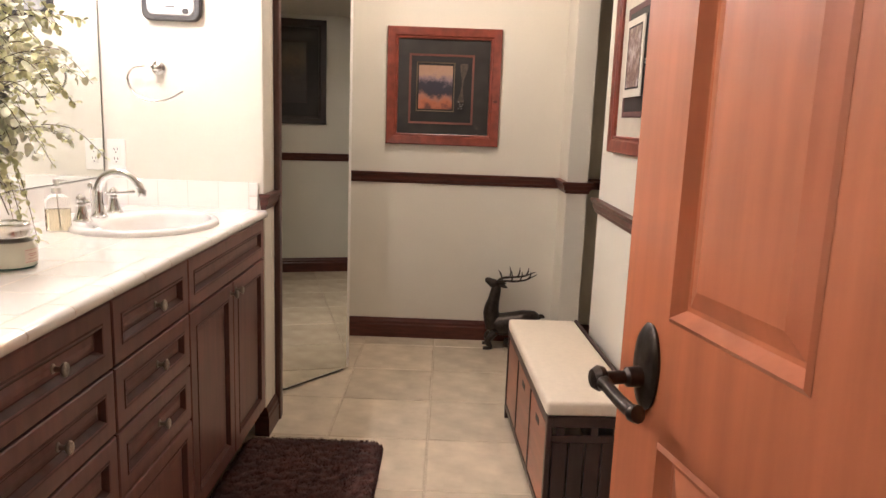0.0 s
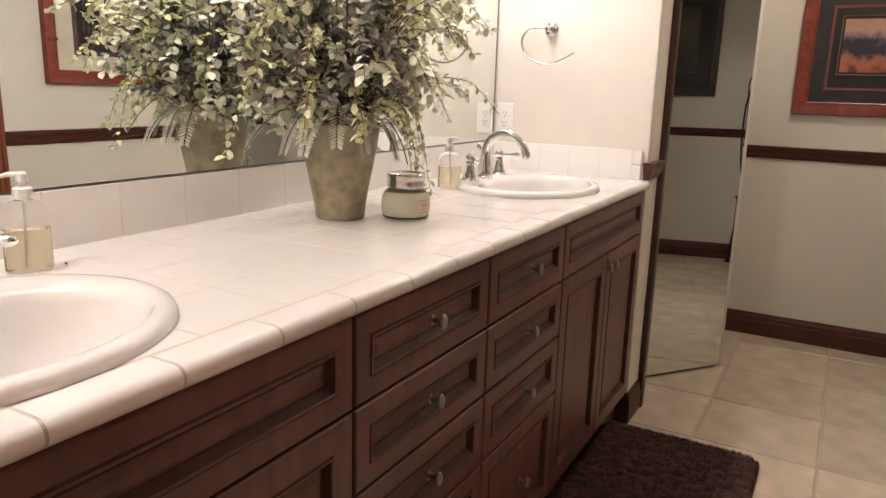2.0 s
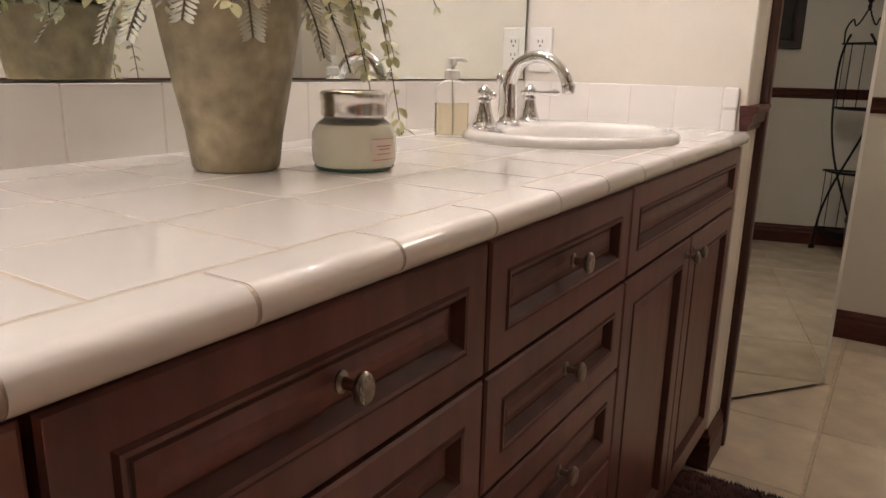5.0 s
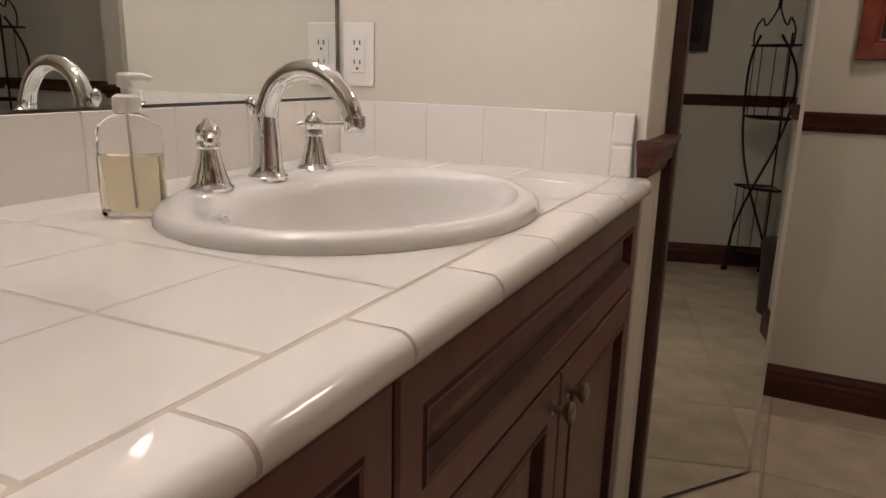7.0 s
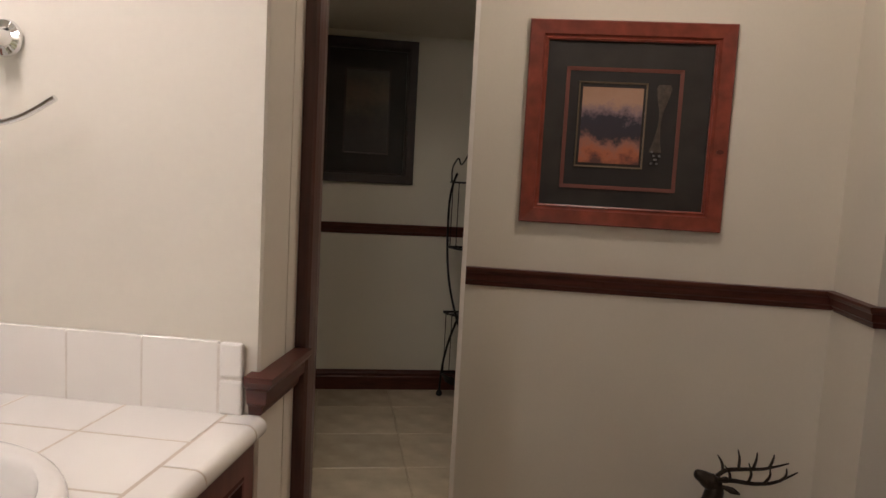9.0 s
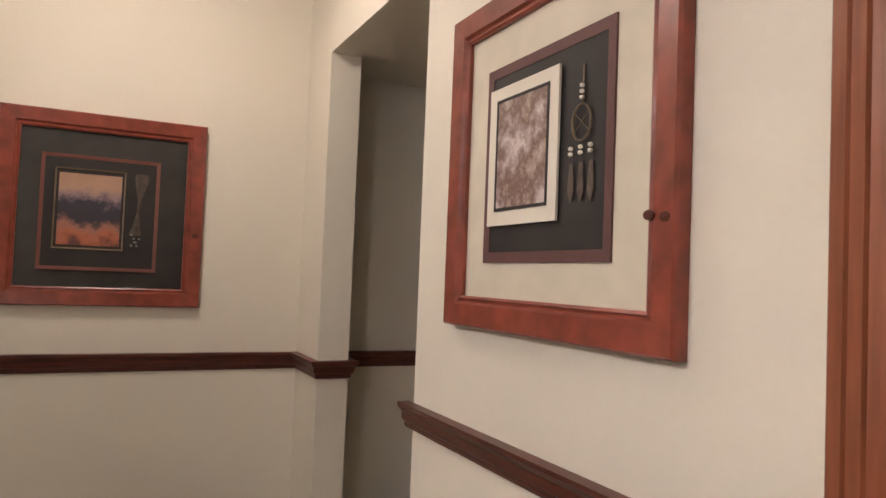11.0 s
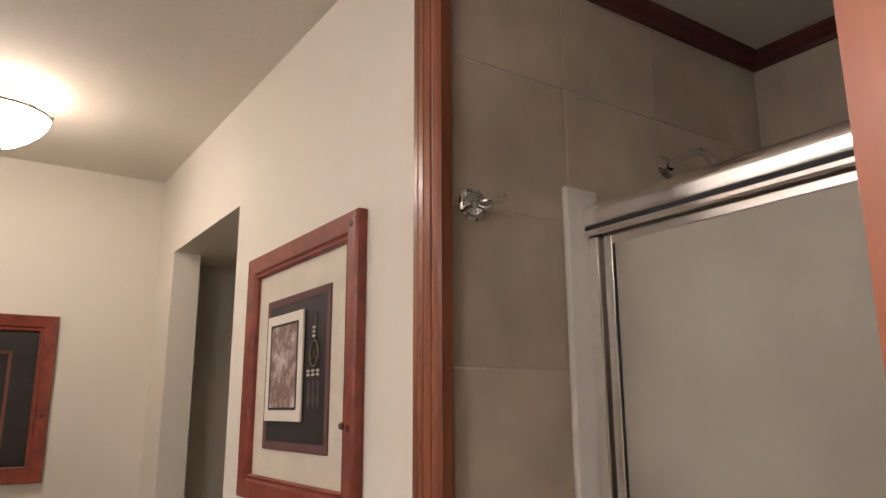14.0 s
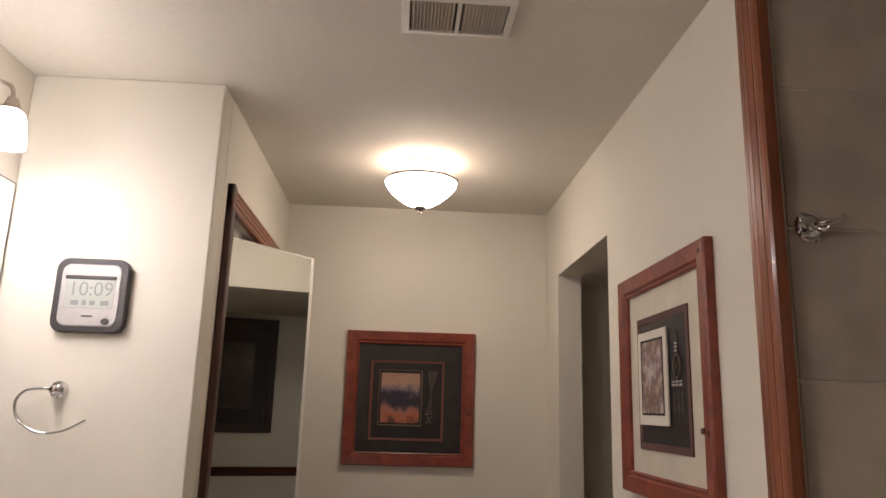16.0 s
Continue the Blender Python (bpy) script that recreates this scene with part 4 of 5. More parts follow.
for k in range(9):
    a = rng.uniform(0, 6.28)
    r, z = rng.uniform(0.08, 0.17), rng.uniform(0.32, 0.55)
    bm = bmesh.new()
    bmesh.ops.create_icosphere(bm, subdivisions=2, radius=0.014)
    c = Vector((max(r * math.cos(a), XMIN + 0.02), r * math.sin(a), z))
    for v in bm.verts:
        v.co = v.co * (1 + 0.25 * noise.noise(v.co * 120 + c * 9)) + c
    part("bloom", bm, BLOOM, plant, "dusty white bloom", True)

# ---- on the end wall ----
plate = thing("outlet", "white double socket outlet with cover plate on the wall", "outlet", at=(-0.764, YE, 1.115))
part("cover_plate", cube(-0.035, 0.035, -0.006, -0.0005, -0.060, 0.060, 0.003, 2), PLASTIC, plate)
bm = cube(-0.017, 0.017, -0.0085, -0.006, -0.034, 0.034, 0.001)
part("receptacle", bm, PLASTIC, plate)
for z in (-0.018, 0.018):
    bm = cube(-0.0075, -0.0052, -0.0092, -0.008, z, z + 0.008)
    box(bm, 0.0052, 0.0075, -0.0092, -0.008, z, z + 0.008)
    lathe(bm, [(0.0, -0.0092), (0.0026, -0.0092), (0.0026, -0.008)], (0, 0, z - 0.008), 10, 1, 1, "Y")
    part("socket_slots", bm, SLOT, plate)

ring = thing("towel_ring", "open chrome towel ring mounted on the wall", "towel ring", at=(-0.592, YE, 1.442))
part("mount", lathe(bmesh.new(), [(0.0, -0.001), (0.026, -0.001), (0.027, -0.004), (0.025, -0.009), (0.016, -0.012), (0.011, -0.03), (0.013, -0.036), (0.013, -0.046), (0.008, -0.051), (0, -0.052)], (0, 0, 0), 24, 1, 1, "Y"), CHROME, ring, "round chrome wall mount", True)
pts = smooth_path([(0.012, -0.042, 0.002), (-0.045, -0.042, 0.001), (-0.080, -0.042, -0.008), (-0.100, -0.042, -0.038), (-0.090, -0.042, -0.080), (-0.055, -0.042, -0.110), (-0.005, -0.042, -0.123), (0.050, -0.042, -0.113), (0.103, -0.042, -0.084)], 6)
part("arm", tube(bmesh.new(), pts, 0.0048, 12), CHROME, ring, "", True)

clk = thing("wall_clock", "rounded grey digital wall clock with a pale screen", "clock", at=(-0.533, YE, 1.722))


def rounded(w, h, r, y0, y1, n=6, bulge=0.0):
    bm = bmesh.new()
    pts = []
    for cx, cz, a0 in ((w - r, h - r, 0), (-w + r, h - r, 90), (-w + r, -h + r, 180), (w - r, -h + r, 270)):
        for k in range(n + 1):
            a = radians(a0 + 90 * k / n)
            pts.append((cx + r * math.cos(a), cz + r * math.sin(a)))
    rows = [[bm.verts.new((x * s, y, z * s)) for x, z in pts] for y, s in ((y0, 1.0), (y1 + 0.004, 1.0), (y1, 0.965))]
    m = len(pts)
    for p, q in zip(rows, rows[1:]):
        for k in range(m):
            bm.faces.new((p[k], p[(k + 1) % m], q[(k + 1) % m], q[k]))
    bm.faces.new(rows[-1])
    return bm


part("case", rounded(0.108, 0.112, 0.035, -0.001, -0.026), CLOCK_DARK, clk, "dark grey plastic case")
face = part("face", rounded(0.088, 0.094, 0.026, -0.026, -0.030), CLOCK_SILVER, clk, "silver plastic face")
part("screen", cube(-0.072, 0.072, -0.0315, -0.0302, -0.040, 0.047, 0.0005), LCD, clk, "pale lcd screen")
part("brow", cube(-0.075, 0.075, -0.033, -0.0302, 0.047, 0.058, 0.002), CLOCK_DARK, face)
text_mesh("digits", "10:09", 0.060, pose(0.004, -0.0319, 0.016, 90, 0, 0), LCD_INK, clk)
bm = bmesh.new()
for x, w in ((-0.040, 0.022), (-0.012, 0.012), (0.012, 0.016), (0.048, 0.024)):
    box(bm, x - w / 2, x + w / 2, -0.0322, -0.0315, -0.031, -0.017)
part("date_line", bm, LCD_INK, clk)
part("button", lathe(bmesh.new(), [(0.0, -0.034), (0.010, -0.034), (0.012, -0.031), (0.012, -0.029)], (0.055, 0, -0.078), 14, 1.0, 0.8, "Y"), CLOCK_DARK, clk)
part("maker_bar", cube(-0.016, 0.016, -0.0306, -0.0301, -0.066, -0.061), CLOCK_DARK, clk)

# ---- lamps ----


def vanity_bar(yc, ys):
    v = thing("vanity_light", "nickel bar of white glass shades above the mirror, lit", "wall lamp", "vanity lights", at=(0, 0, 0))
    part("backplate", cube(XM + 0.001, XM + 0.022, yc - 0.30, yc + 0.30, 2.235, 2.295, 0.006, 2), NICKEL, v)
    for y in ys:
        pts = smooth_path([(XM + 0.02, y, 2.265), (XM + 0.07, y, 2.272), (XM + 0.115, y, 2.255), (XM + 0.125, y, 2.215)], 5)
        arm = part("arm", tube(bmesh.new(), pts, 0.006, 8), NICKEL, v, "", True)
        part("socket", lathe(bmesh.new(), [(0.0, 2.222), (0.014, 2.220), (0.019, 2.205), (0.027, 2.188), (0.028, 2.180)], (XM + 0.125, y, 0), 20), NICKEL, arm, "", True)
        part("shade", lathe(bmesh.new(), [(0.026, 2.186), (0.036, 2.176), (0.043, 2.15), (0.048, 2.11), (0.050, 2.082), (0.047, 2.082), (0.043, 2.11), (0.038, 2.15), (0.026, 2.178)], (XM + 0.125, y, 0), 28), SHADE, v, "white glass cup shade", True)
    return v


# near-sink bar is out of sight: assumed like the far one, added for its light
vanity_bar(0.72, VANITY_Y[:3])
vanity_bar(2.33, VANITY_Y[3:])

cl = thing("ceiling_light", "semi-flush ceiling light with an alabaster glass bowl, lit", "ceiling lamp", at=(0.46, 3.52, ZC))
part("canopy", lathe(bmesh.new(), [(0.0, -0.001), (0.062, -0.001), (0.064, -0.006), (0.058, -0.014), (0.020, -0.022), (0.012, -0.03), (0.0, -0.03)], segs=28), WHITE, cl, "", True)
part("stem", tube(bmesh.new(), [(0, 0, -0.02), (0, 0, -0.215)], 0.006, 8), NICKEL, cl)
part("bowl", lathe(bmesh.new(), [(0.152, -0.090), (0.146, -0.108), (0.130, -0.130), (0.100, -0.158), (0.065, -0.182), (0.030, -0.196), (0.012, -0.199)], segs=40), BOWL, cl, "glowing white alabaster bowl", True)
part("bowl_lining", lathe(bmesh.new(), [(0.012, -0.196), (0.030, -0.192), (0.064, -0.178), (0.098, -0.154), (0.127, -0.127), (0.142, -0.106), (0.149, -0.090), (0.152, -0.0898)], segs=40), BOWL_INSIDE, cl, "", True)
part("rim_band", lathe(bmesh.new(), [(0.1525, -0.086), (0.156, -0.086), (0.156, -0.095), (0.1525, -0.095)], segs=40, close=False), NICKEL, cl, "thin nickel rim", True)
part("finial", lathe(bmesh.new(), [(0.022, -0.196), (0.024, -0.200), (0.018, -0.208), (0.009, -0.212), (0.006, -0.218), (0.008, -0.223), (0.004, -0.229), (0, -0.230)], segs=18), NICKEL, cl, "dark nickel finial", True)
for k in range(3):
    a = radians(100 + 120 * k)
    c, s = math.cos(a), math.sin(a)
    part("arm", tube(bmesh.new(), smooth_path([(0.03 * c, 0.03 * s, -0.018), (0.09 * c, 0.09 * s, -0.045), (0.155 * c, 0.155 * s, -0.090)], 4), 0.0035, 6), NICKEL, cl, "", True)
    part("clip_knob", lathe(bmesh.new(), [(0.0, -0.006), (0.006, -0.004), (0.006, 0.004), (0.0, 0.006)], (0.158 * c, 0.158 * s, -0.090), 10), NICKEL, cl, "", True)

vent = thing("ceiling_vent", "beige two-bay ceiling vent grille", "vent", at=(0.52, 2.355, ZC))
bm = bmesh.new()
sweep_frame(bm, [(0, 0.001), (0.002, 0.008), (0.006, 0.010), (0.020, 0.012), (0.022, 0.004)], [(-0.150, -0.095, 0), (-0.150, 0.095, 0), (0.150, 0.095, 0), (0.150, -0.095, 0)], 1)
box(bm, -0.005, 0.005, -0.078, 0.078, -0.012, -0.003)
part("frame", bm, WHITE, vent)
part("backing", cube(-0.13, 0.13, -0.077, 0.077, -0.003, -0.001), VENT_DARK, vent)
for half, n in ((-1, 12), (1, 12)):
    for k in range(n):
        x = half * (0.012 + 0.112 * (k + 0.5) / n)
        bm = cube(-0.0045, 0.0045, -0.077, 0.077, -0.0008, 0.0008)
        bm.transform(pose(x, 0, -0.007, 0, 38, 0))
        part("slat", bm, VENT_GREY, vent)

# ---- pictures ----


def picture(name, label, wall, centre, w, h, build, wood=FRAME_WOOD, bar=0.062, depth=0.028):
    """A framed picture, built facing -y about its centre; wall: degrees it is turned."""
    p = thing(name, label, "picture", at=centre)
    p.rotation_euler = (0, 0, radians(wall))
    hw, hh = w / 2, h / 2
    corners = [(-hw, 0, -hh), (hw, 0, -hh), (hw, 0, hh), (-hw, 0, hh)]
    prof = [(0, 0.001), (0, depth * 0.8), (0.004, depth), (bar * 0.72, depth * 0.86), (bar * 0.80, depth * 0.62), (bar * 0.86, depth * 0.60), (bar * 0.92, depth * 0.72), (bar, depth * 0.62), (bar, 0.008)]
    part("frame", sweep_frame(bmesh.new(), prof, corners, 1), wood, p)
    build(p, hw - bar, hh - bar)
    return p


def sheet(name, parent, mat, x0, x1, z0, z1, y, t=0.002, label=""):
    return part(name, cube(x0, x1, y - t, y, z0, z1), mat, parent, label)


def border(name, parent, mat, x0, x1, z0, z1, w, y, t):
    bm = sweep_frame(bmesh.new(), [(0, 0), (0, t), (w, t * 0.7), (w, 0)], [(x0, y, z0), (x1, y, z0), (x1, y, z1), (x0, y, z1)], 1)
    return part(name, bm, mat, parent)


def build_sunset(p, hw, hh):
    sheet("outer_mat", p, MAT_DARK, -hw - 0.004, hw + 0.004, -hh - 0.004, hh + 0.004, -0.006, label="charcoal outer mat")
    border("fillet", p, RED_FILLET, -0.195, 0.170, -0.205, 0.180, 0.012, -0.008, 0.005)
    sheet("inner_mat", p, MAT_BLACK, -0.184, 0.159, -0.194, 0.169, -0.0085, 0.0015, "black inner mat")
    border("gold_fillet", p, GOLD, -0.153, -0.001 + 0.063, -0.135, 0.135, 0.005, -0.0102, 0.004)
    sheet("painting", p, ART_SUNSET, -0.140, 0.050, -0.122, 0.118, -0.0105, 0.001, "small painting of a sunset behind dark trees")
    b = bmesh.new()
    for k in range(7):
        lathe(b, [(0.0, -0.004), (0.004, -0.002), (0.004, 0.002), (0.0, 0.004)], (0.088 + 0.007 * (k % 3) + 0.010 * (k % 2), -0.016, -0.115 + 0.012 * (k // 2)), 8)
    part("beads", b, material("grey bead", (0.16, 0.15, 0.14), 0.4), p, "grey beads under a feather", True)
    b = bmesh.new()
    rows = [(-0.080, 0.020, 0.098), (-0.045, 0.011, 0.101), (0.0, 0.004, 0.105), (0.045, 0.006, 0.108), (0.085, 0.017, 0.111), (0.120, 0.024, 0.113), (0.132, 0.018, 0.113)]
    edge = [[b.verts.new((cx + side * w, -0.0115 - 0.003 * (side == 0), z)) for side in (-1, 0, 1)] for z, w, cx in rows]
    for p0, p1 in zip(edge, edge[1:]):
        for k in (0, 1):
            b.faces.new((p0[k], p0[k + 1], p1[k + 1], p1[k]))
    part("feather", b, FEATHER, p, "mounted dark feather")


RED_FILLET = material("brown red fillet", (0.15, 0.05, 0.035), 0.45)


def build_winter(p, hw, hh):
    sheet("outer_mat", p, MAT_CREAM, -hw - 0.004, hw + 0.004, -hh - 0.004, hh + 0.004, -0.006, label="mottled cream outer mat")
    x0, x1, z0, z1 = -0.200, 0.190, -0.195, 0.185
    border("bevel", p, MAT_WINE, x0, x1, z0, z1, 0.020, -0.008, 0.004)
    sheet("inner_mat", p, MAT_BLACK, x0 + 0.012, x1 - 0.012, z0 + 0.012, z1 - 0.012, -0.0085, 0.0012, "dark inner mat")
    sheet("white_mat", p, MAT_WHITE, -0.178, 0.052, -0.125, 0.140, -0.013, 0.005, "raised white mat")
    border("fillet", p, MAT_BLACK, -0.150, 0.026, -0.098, 0.116, 0.006, -0.0178, 0.002)
    sheet("painting", p, ART_SNOW, -0.146, 0.022, -0.094, 0.112, -0.0182, 0.0008, "small painting of animals in snow")
    cx, cz = 0.112, 0.030
    ringv = [(cx + 0.024 * math.cos(a), -0.014, cz + 0.030 * math.sin(a)) for a in (2 * math.pi * k / 20 for k in range(21))]
    b = tube(bmesh.new(), ringv, 0.0022, 6)
    tube(b, [(cx, -0.012, cz + 0.03), (cx, -0.012, cz + 0.095)], 0.0014, 5)
    tube(b, [(cx - 0.02, -0.014, cz - 0.016), (cx + 0.02, -0.014, cz + 0.018)], 0.0008, 4)
    tube(b, [(cx + 0.02, -0.014, cz - 0.016), (cx - 0.02, -0.014, cz + 0.018)], 0.0008, 4)
    part("dream_catcher", b, GOLD, p, "small hoop with threads", True)
    for dx in (-0.026, 0.0, 0.026):
        for dz in (-0.040, -0.049):
            bb = lathe(bmesh.new(), [(0.0, -0.004), (0.004, -0.002), (0.004, 0.002), (0.0, 0.004)], (cx + dx, -0.015, cz + dz), 10)
            part("bead", bb, BEAD, p, "", True)
        b = bmesh.new()
        b.faces.new([b.verts.new(c) for c in ((cx + dx - 0.005, -0.013, cz - 0.064), (cx + dx + 0.005, -0.013, cz - 0.064), (cx + dx + 0.009, -0.013, cz - 0.11), (cx + dx, -0.013, cz - 0.13), (cx + dx - 0.009, -0.013, cz - 0.11))])
        part("feather", b, FEATHER, p)
    for dz in (0.040, 0.050, 0.060):
        part("bead", lathe(bmesh.new(), [(0.0, -0.004), (0.004, -0.002), (0.004, 0.002), (0.0, 0.004)], (cx, -0.015, cz + dz), 10), BEAD, p, "", True)


def build_dark(p, hw, hh):
    sheet("mat", p, MAT_BLACK, -hw - 0.004, hw + 0.004, -hh - 0.004, hh + 0.004, -0.006, label="black mat")
    border("fillet", p, FRAME_DARK, -hw * 0.6, hw * 0.6, -hh * 0.7, hh * 0.7, 0.01, -0.008, 0.004)
    sheet("painting", p, ART_DARK, -hw * 0.56, hw * 0.56, -hh * 0.66, hh * 0.66, -0.0085, 0.001, "very dark painting")


pa = picture("framed_picture", "square sunset picture in a red pine frame on the wall", 0, (0.455, YF, 1.471), 0.638, 0.646, build_sunset)
part("knot", lathe(bmesh.new(), [(0.0, -0.0285), (0.009, -0.0278), (0.009, -0.02)], (0.294, 0, -0.07), 12, 1.3, 0.8, "Y"), KNOT, pa)
pb = picture("framed_picture", "winter picture with a dream catcher in a red pine frame", -90, (XR, 2.613, 1.517), 0.676, 0.650, build_winter)
for x, z in ((0.318, -0.135), (0.286, -0.131), (0.312, 0.295)):
    part("knot", lathe(bmesh.new(), [(0.0, -0.0282), (0.008, -0.0275), (0.009, -0.02)], (x, 0, z), 12, 1.3, 0.9, "Y"), KNOT, pb)
picture("framed_picture", "tall dark-framed picture on the alcove wall", -90, (ALC_X, 3.495, 1.625), 0.56, 0.81, build_dark, FRAME_DARK)

# ---- shower ----
T = 0.305
x0s = [XR + 0.002] + [1.174 + k * T for k in range(4)] + [SH_X - 0.003]
zs = [1.187 + k * T for k in range(-4, 5)]
zs = [max(0.0, z) for z in zs]
zs[-1] = min(zs[-1], ZC - 0.002)
if zs[-1] < ZC - 0.01:
    zs.append(ZC - 0.002)
for xa, xb in zip(x0s, x0s[1:]):
    for za, zb in zip(zs, zs[1:]):
        if zb - za > 0.02 and xb - xa > 0.01:
            piece("tile", mesh_from("tile", cube(xa + 0.0018, xb - 0.0018, SH_Y - 0.0022, SH_Y + 0.001, za + 0.0018, zb - 0.0018, 0.0015), SHOWER_TILE), SHOWER_TILE, side)
yb = [SH_Y - 0.003 - k * T for k in range(6)] + [YD + 0.002]
for ya, ybb in zip(yb, yb[1:]):
    for za, zb in zip(zs, zs[1:]):
        if zb - za > 0.02:
            piece("tile", mesh_from("tile", cube(SH_X - 0.0022, SH_X + 0.001, min(ya, ybb) + 0.0018, max(ya, ybb) - 0.0018, za + 0.0018, zb - 0.0018, 0.0015), SHOWER_TILE), SHOWER_TILE, back)
XS = 1.503
surround = thing("shower_surround", "white acrylic shower base with upright flange", "shower", at=(0, 0, 0))
part("flange", cube(1.455, XS + 0.045, SH_Y - 0.019, SH_Y - 0.003, 0.10, 1.876, 0.006, 3), PLASTIC, surround, "glossy white upright flange")
part("flange", cube(1.455, XS + 0.045, YD + 0.002, YD + 0.018, 0.10, 1.876, 0.006, 3), PLASTIC, surround)
part("threshold", cube(1.445, XS + 0.10, YD + 0.002, SH_Y - 0.003, 0.0, 0.12, 0.012, 3), PLASTIC, surround, "white shower threshold")
part("pan", cube(XS + 0.10, SH_X - 0.004, YD + 0.002, SH_Y - 0.003, 0.0, 0.06, 0.01, 2), PLASTIC, surround)

enc = thing("shower_door", "sliding frosted glass shower doors in polished aluminium", "shower door", at=(0, 0, 0))
YS0, YS1 = YD + 0.019, SH_Y - 0.020
HEADER = [(0, 0), (0.044, 0), (0.048, 0.004), (0.048, 0.012), (0.043, 0.015), (0.043, 0.021), (0.049, 0.024), (0.051, 0.032)]
HEADER += [(0.031 + 0.021 * math.cos(a), 0.048 + 0.026 * math.sin(a)) for a in (radians(-20 + 110 * k / 9) for k in range(10))] + [(0, 0.074)]
bm = moulding(bmesh.new(), HEADER, (XS + 0.045, YS0, 1.768), (XS + 0.045, YS1, 1.768), (-1, 0, 0))
part("header_track", bm, ALU, enc, "polished aluminium header rail", True)
part("header_slot", cube(XS + 0.0005, XS + 0.004, YS0, YS1, 1.7825, 1.7895), SLOT, enc)
bm = cube(XS + 0.005, XS + 0.045, YS1 - 0.030, YS1, 0.121, 1.767, 0.004, 2)
part("wall_jamb", bm, ALU, enc, "aluminium wall jamb")
part("wall_jamb", cube(XS + 0.005, XS + 0.045, YS0, YS0 + 0.03, 0.121, 1.767, 0.004, 2), ALU, enc)
part("bottom_track", cube(XS, XS + 0.05, YS0 + 0.03, YS1 - 0.03, 0.121, 0.15, 0.004, 2), ALU, enc)
for y0, y1, x in ((YS1 - 0.80, YS1 - 0.038, XS + 0.012), (YS0 + 0.032, YS0 + 0.80, XS + 0.030)):
    pane = part("glass_panel", cube(x + 0.003, x + 0.008, y0 + 0.02, y1 - 0.02, 0.17, 1.748), FROST, enc, "frosted obscure glass panel")
    bm = cube(x, x + 0.012, y1 - 0.024, y1, 0.15, 1.765, 0.003, 2)
    box(bm, x, x + 0.012, y0, y0 + 0.024, 0.15, 1.765, 0.003, 2)
    box(bm, x, x + 0.012, y0 + 0.024, y1 - 0.024, 0.15, 0.172, 0.003, 2)
    box(bm, x, x + 0.012, y0 + 0.024, y1 - 0.024, 1.745, 1.765, 0.003, 2)
    part("panel_frame", bm, ALU, pane, "polished aluminium frame")
    part("gasket", cube(x + 0.001, x + 0.011, y1 - 0.029, y1 - 0.0245, 0.172, 1.745), SLOT, pane, "black rubber gasket")
bm = tube(bmesh.new(), [(XS - 0.035, YS1 - 0.09, 1.122), (XS - 0.035, YS1 - 0.72, 1.122)], 0.009, 12)
for y in (YS1 - 0.11, YS1 - 0.70):
    tube(bm, [(XS - 0.035, y, 1.122), (XS + 0.014, y, 1.122)], 0.007, 10)
part("towel_bar", bm, ALU, enc, "polished towel bar on the glass", True)

hook = thing("robe_hook", "chrome double robe hook on the shower tiles", "hook", at=(1.221, SH_Y - 0.0024, 1.80))
part("rosette", lathe(bmesh.new(), [(0.0, 0.0), (0.032, 0.0), (0.033, -0.005), (0.029, -0.009), (0.022, -0.006), (0.010, -0.010), (0.009, -0.02), (0.0, -0.022)], (0, 0, 0), 24, 1, 1, "Y"), CHROME, hook, "", True)
part("upper_prong", tube(bmesh.new(), smooth_path([(0, -0.015, 0.0), (0.012, -0.032, 0.002), (0.034, -0.042, 0.004), (0.046, -0.046, 0.012)], 5), [0.006] * 10 + [0.005] * 5 + [0.007], 10), CHROME, hook, "", True)
for s in (-1, 1):
    part("side_prong", tube(bmesh.new(), smooth_path([(0, -0.015, -0.002), (s * 0.010, -0.024, -0.010), (s * 0.018, -0.030, -0.010), (s * 0.022, -0.034, -0.004)], 5), [0.0055] * 10 + [0.0045] * 5 + [0.006], 10), CHROME, hook, "", True)
sarm = thing("wall_shower", "chrome shower arm with wall flange", "shower head", at=(1.805, SH_Y - 0.0024, 1.985))
part("flange", lathe(bmesh.new(), [(0.0, 0.0), (0.028, 0.0), (0.029, -0.004), (0.022, -0.012), (0.012, -0.016)], (0, 0, 0), 24, 1, 1, "Y"), CHROME, sarm, "", True)
part("pipe", tube(bmesh.new(), smooth_path([(0, -0.005, 0), (0, -0.06, 0.012), (0, -0.12, -0.005), (0, -0.165, -0.12)], 6), 0.010, 12), CHROME, sarm, "", True)
part("shower_head", lathe(bmesh.new(), [(0.0, 0.03), (0.012, 0.03), (0.014, 0.01), (0.035, -0.02), (0.038, -0.03), (0.0, -0.032)], (0, -0.168, -0.16), 24), CHROME, sarm, "", True)

valve = thing("shower_valve", "chrome shower valve with a lever on the tiles", "shower valve", at=(1.805, SH_Y - 0.0024, 1.42))
part("escutcheon", lathe(bmesh.new(), [(0.0, 0.0), (0.082, 0.0), (0.083, -0.004), (0.06, -0.014), (0.03, -0.02), (0.026, -0.05), (0.0, -0.052)], (0, 0, 0), 32, 1, 1, "Y"), CHROME, valve, "", True)
part("lever", tube(bmesh.new(), [(0, -0.045, 0), (-0.03, -0.055, -0.03), (-0.06, -0.06, -0.06)], [0.010, 0.009, 0.007], 10), CHROME, valve, "", True)

